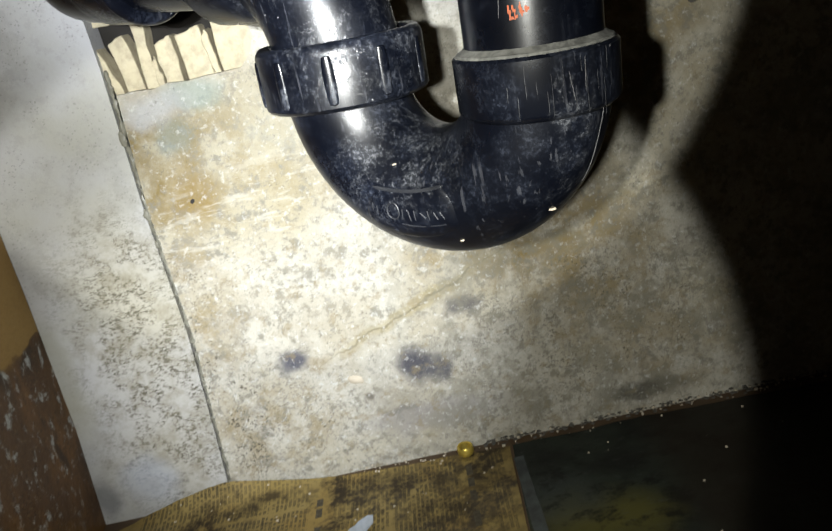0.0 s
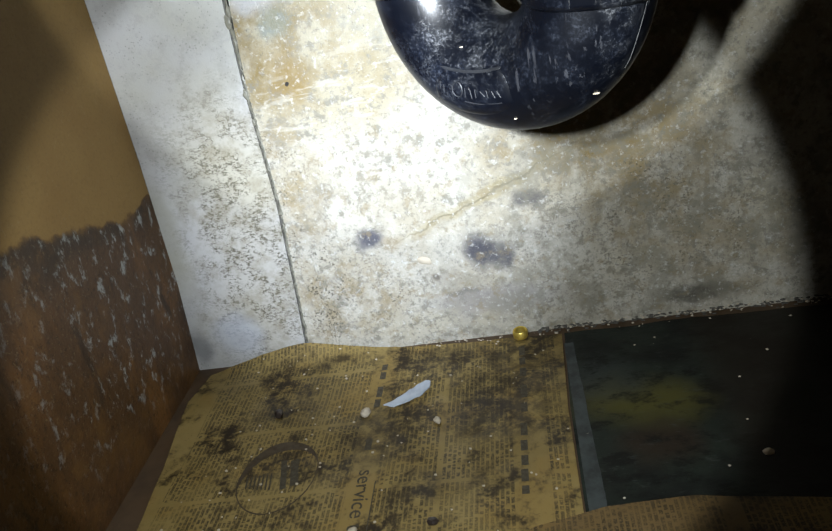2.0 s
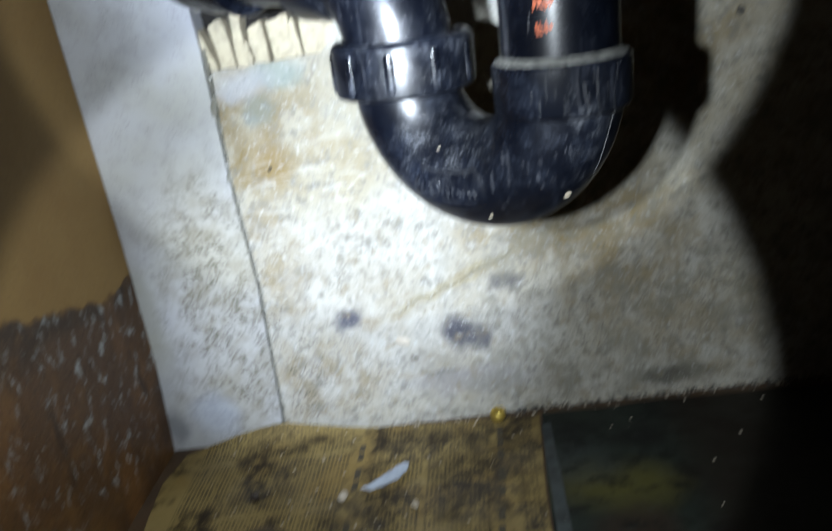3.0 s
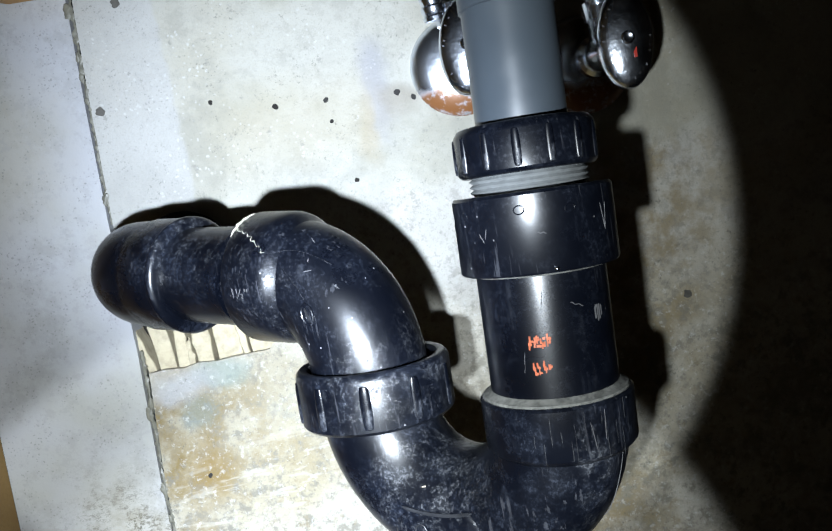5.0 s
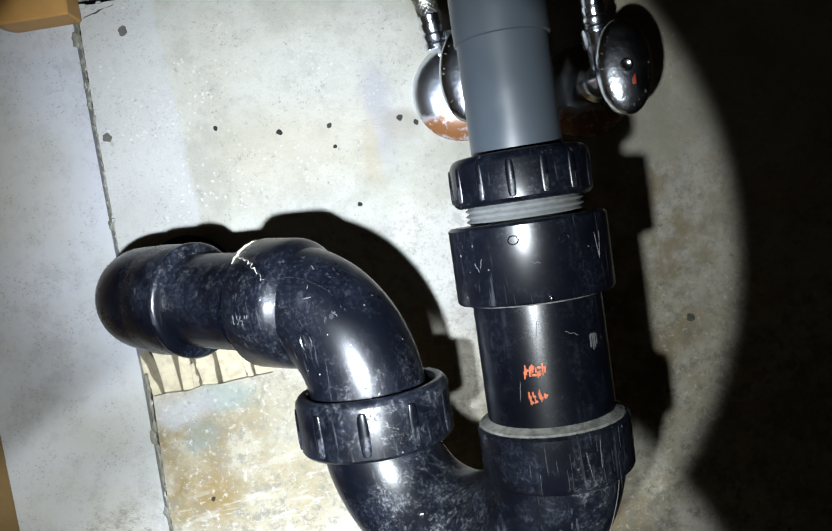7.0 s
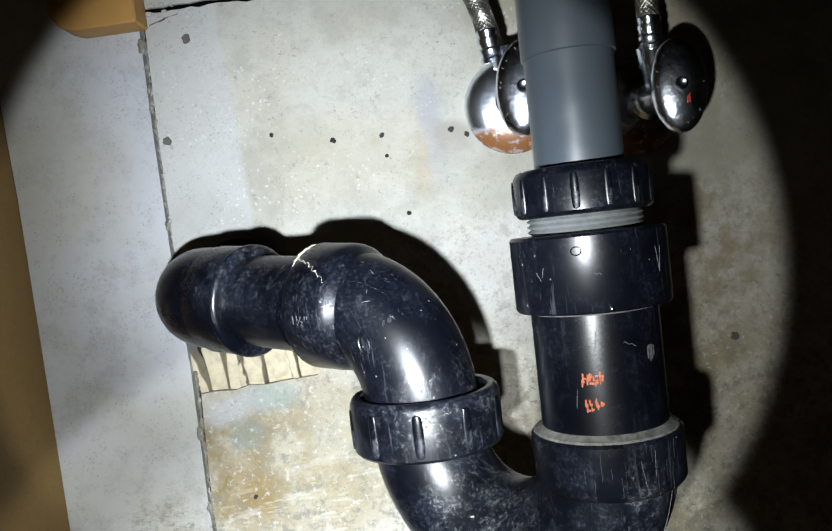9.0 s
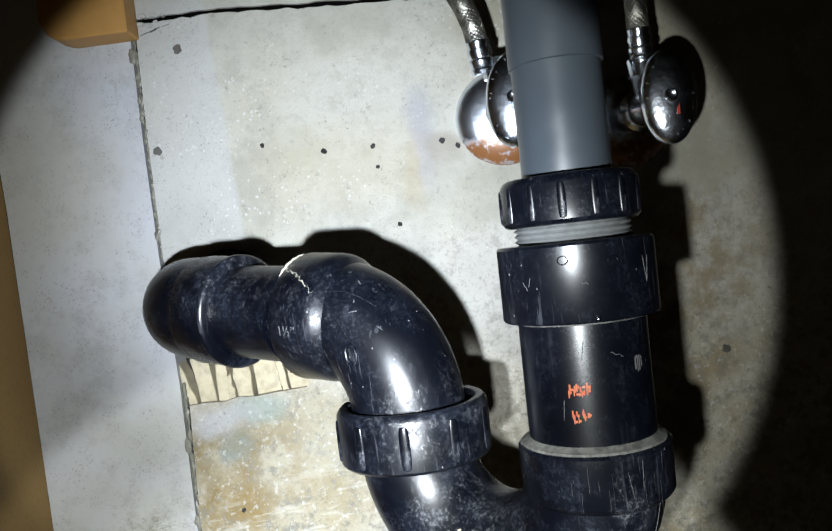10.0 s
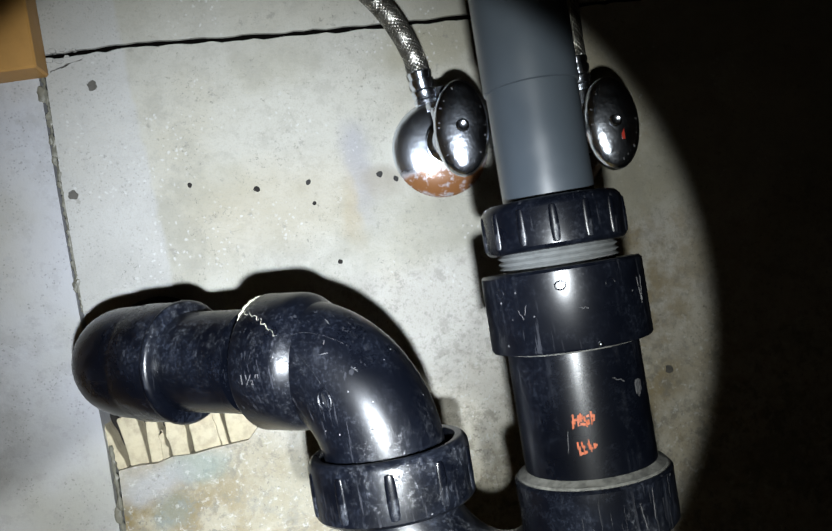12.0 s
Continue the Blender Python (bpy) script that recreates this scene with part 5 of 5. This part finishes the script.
flake = tagged(part("plastic_flake", bm, MAT_FLAKE, label="torn pale grey plastic flake on the newspaper"), category="flake")
flake.location = (-0.0665, 0.604, paper_height(-0.0665, 0.604))
flake.rotation_euler, flake.scale = (0, 0, radians(8)), (0.88, 0.88, 0.88)

# brass compression sleeve against the wall
bm = profile((0, 0, 0), (0, 0, 1), [(0.0005, 0.0044), (0, 0.0052), (0.0015, 0.0060), (0.0052, 0.0060), (0.0067, 0.0052), (0.0062, 0.0044), (0.0005, 0.0044)], 32)
ring = tagged(part("compression_sleeve", bm, MAT_BRASS, label="shiny brass compression sleeve standing against the wall"), category="pipe fitting")
ring.location = (0.018, 0.671, paper_height(0.018, 0.671) - 0.0002)

# white chip stuck on the wall
bm = bmesh.new()
bmesh.ops.create_icosphere(bm, subdivisions=2, radius=1, matrix=Matrix.LocRotScale((-0.047, WALL, 0.076), Euler((0, 0.5, 0)), (0.0062, 0.0016, 0.0032)))
for v in bm.verts:
    v.co += Vector((1, 0, 1)) * 0.0011 * noise.noise(v.co * 400)
part("paint_chip", bm, MAT_CRUMB, wall_back, "pale chip stuck to the sheet")

# grit along the wall's foot and over the papers
bm = bmesh.new()
r = random.Random(21)
for k in range(300):
    if k < 150:
        x, y = r.uniform(-0.06, 0.32), WALL - abs(r.gauss(0, 0.006)) - 0.001
    else:
        x, y = min(r.uniform(-0.22, 0.24), r.uniform(-0.20, 0.30)), r.uniform(0.42, 0.675)
    s = r.uniform(0.0004, 0.0012) * (1.5 if r.random() < 0.08 else 1)
    bmesh.ops.create_icosphere(bm, subdivisions=1, radius=s, matrix=Matrix.Translation((x, y, paper_height(x, y) + (0.0012 if x > 0.045 else 0.0) + s * 0.5)) @ Matrix.Diagonal((1, r.uniform(0.5, 1), 0.6, 1)))
tagged(part("grit", bm, MAT_CRUMB, label="scattered pale grit and plaster dust"), category="grit", kind="stuff")
bm = bmesh.new()
for k in range(260):
    x = r.uniform(0.03, 0.34)
    y = WALL - abs(r.gauss(0, 0.004)) - 0.001
    s = r.uniform(0.0005, 0.0014)
    bmesh.ops.create_icosphere(bm, subdivisions=1, radius=s, matrix=Matrix.Translation((x, y, 0.003 + s * 0.4)) @ Matrix.Diagonal((1.6, r.uniform(0.6, 1), 0.6, 1)))
tagged(part("dirt", bm, MAT_GAP, label="dark dirt gathered along the foot of the wall"), category="dirt", kind="stuff")
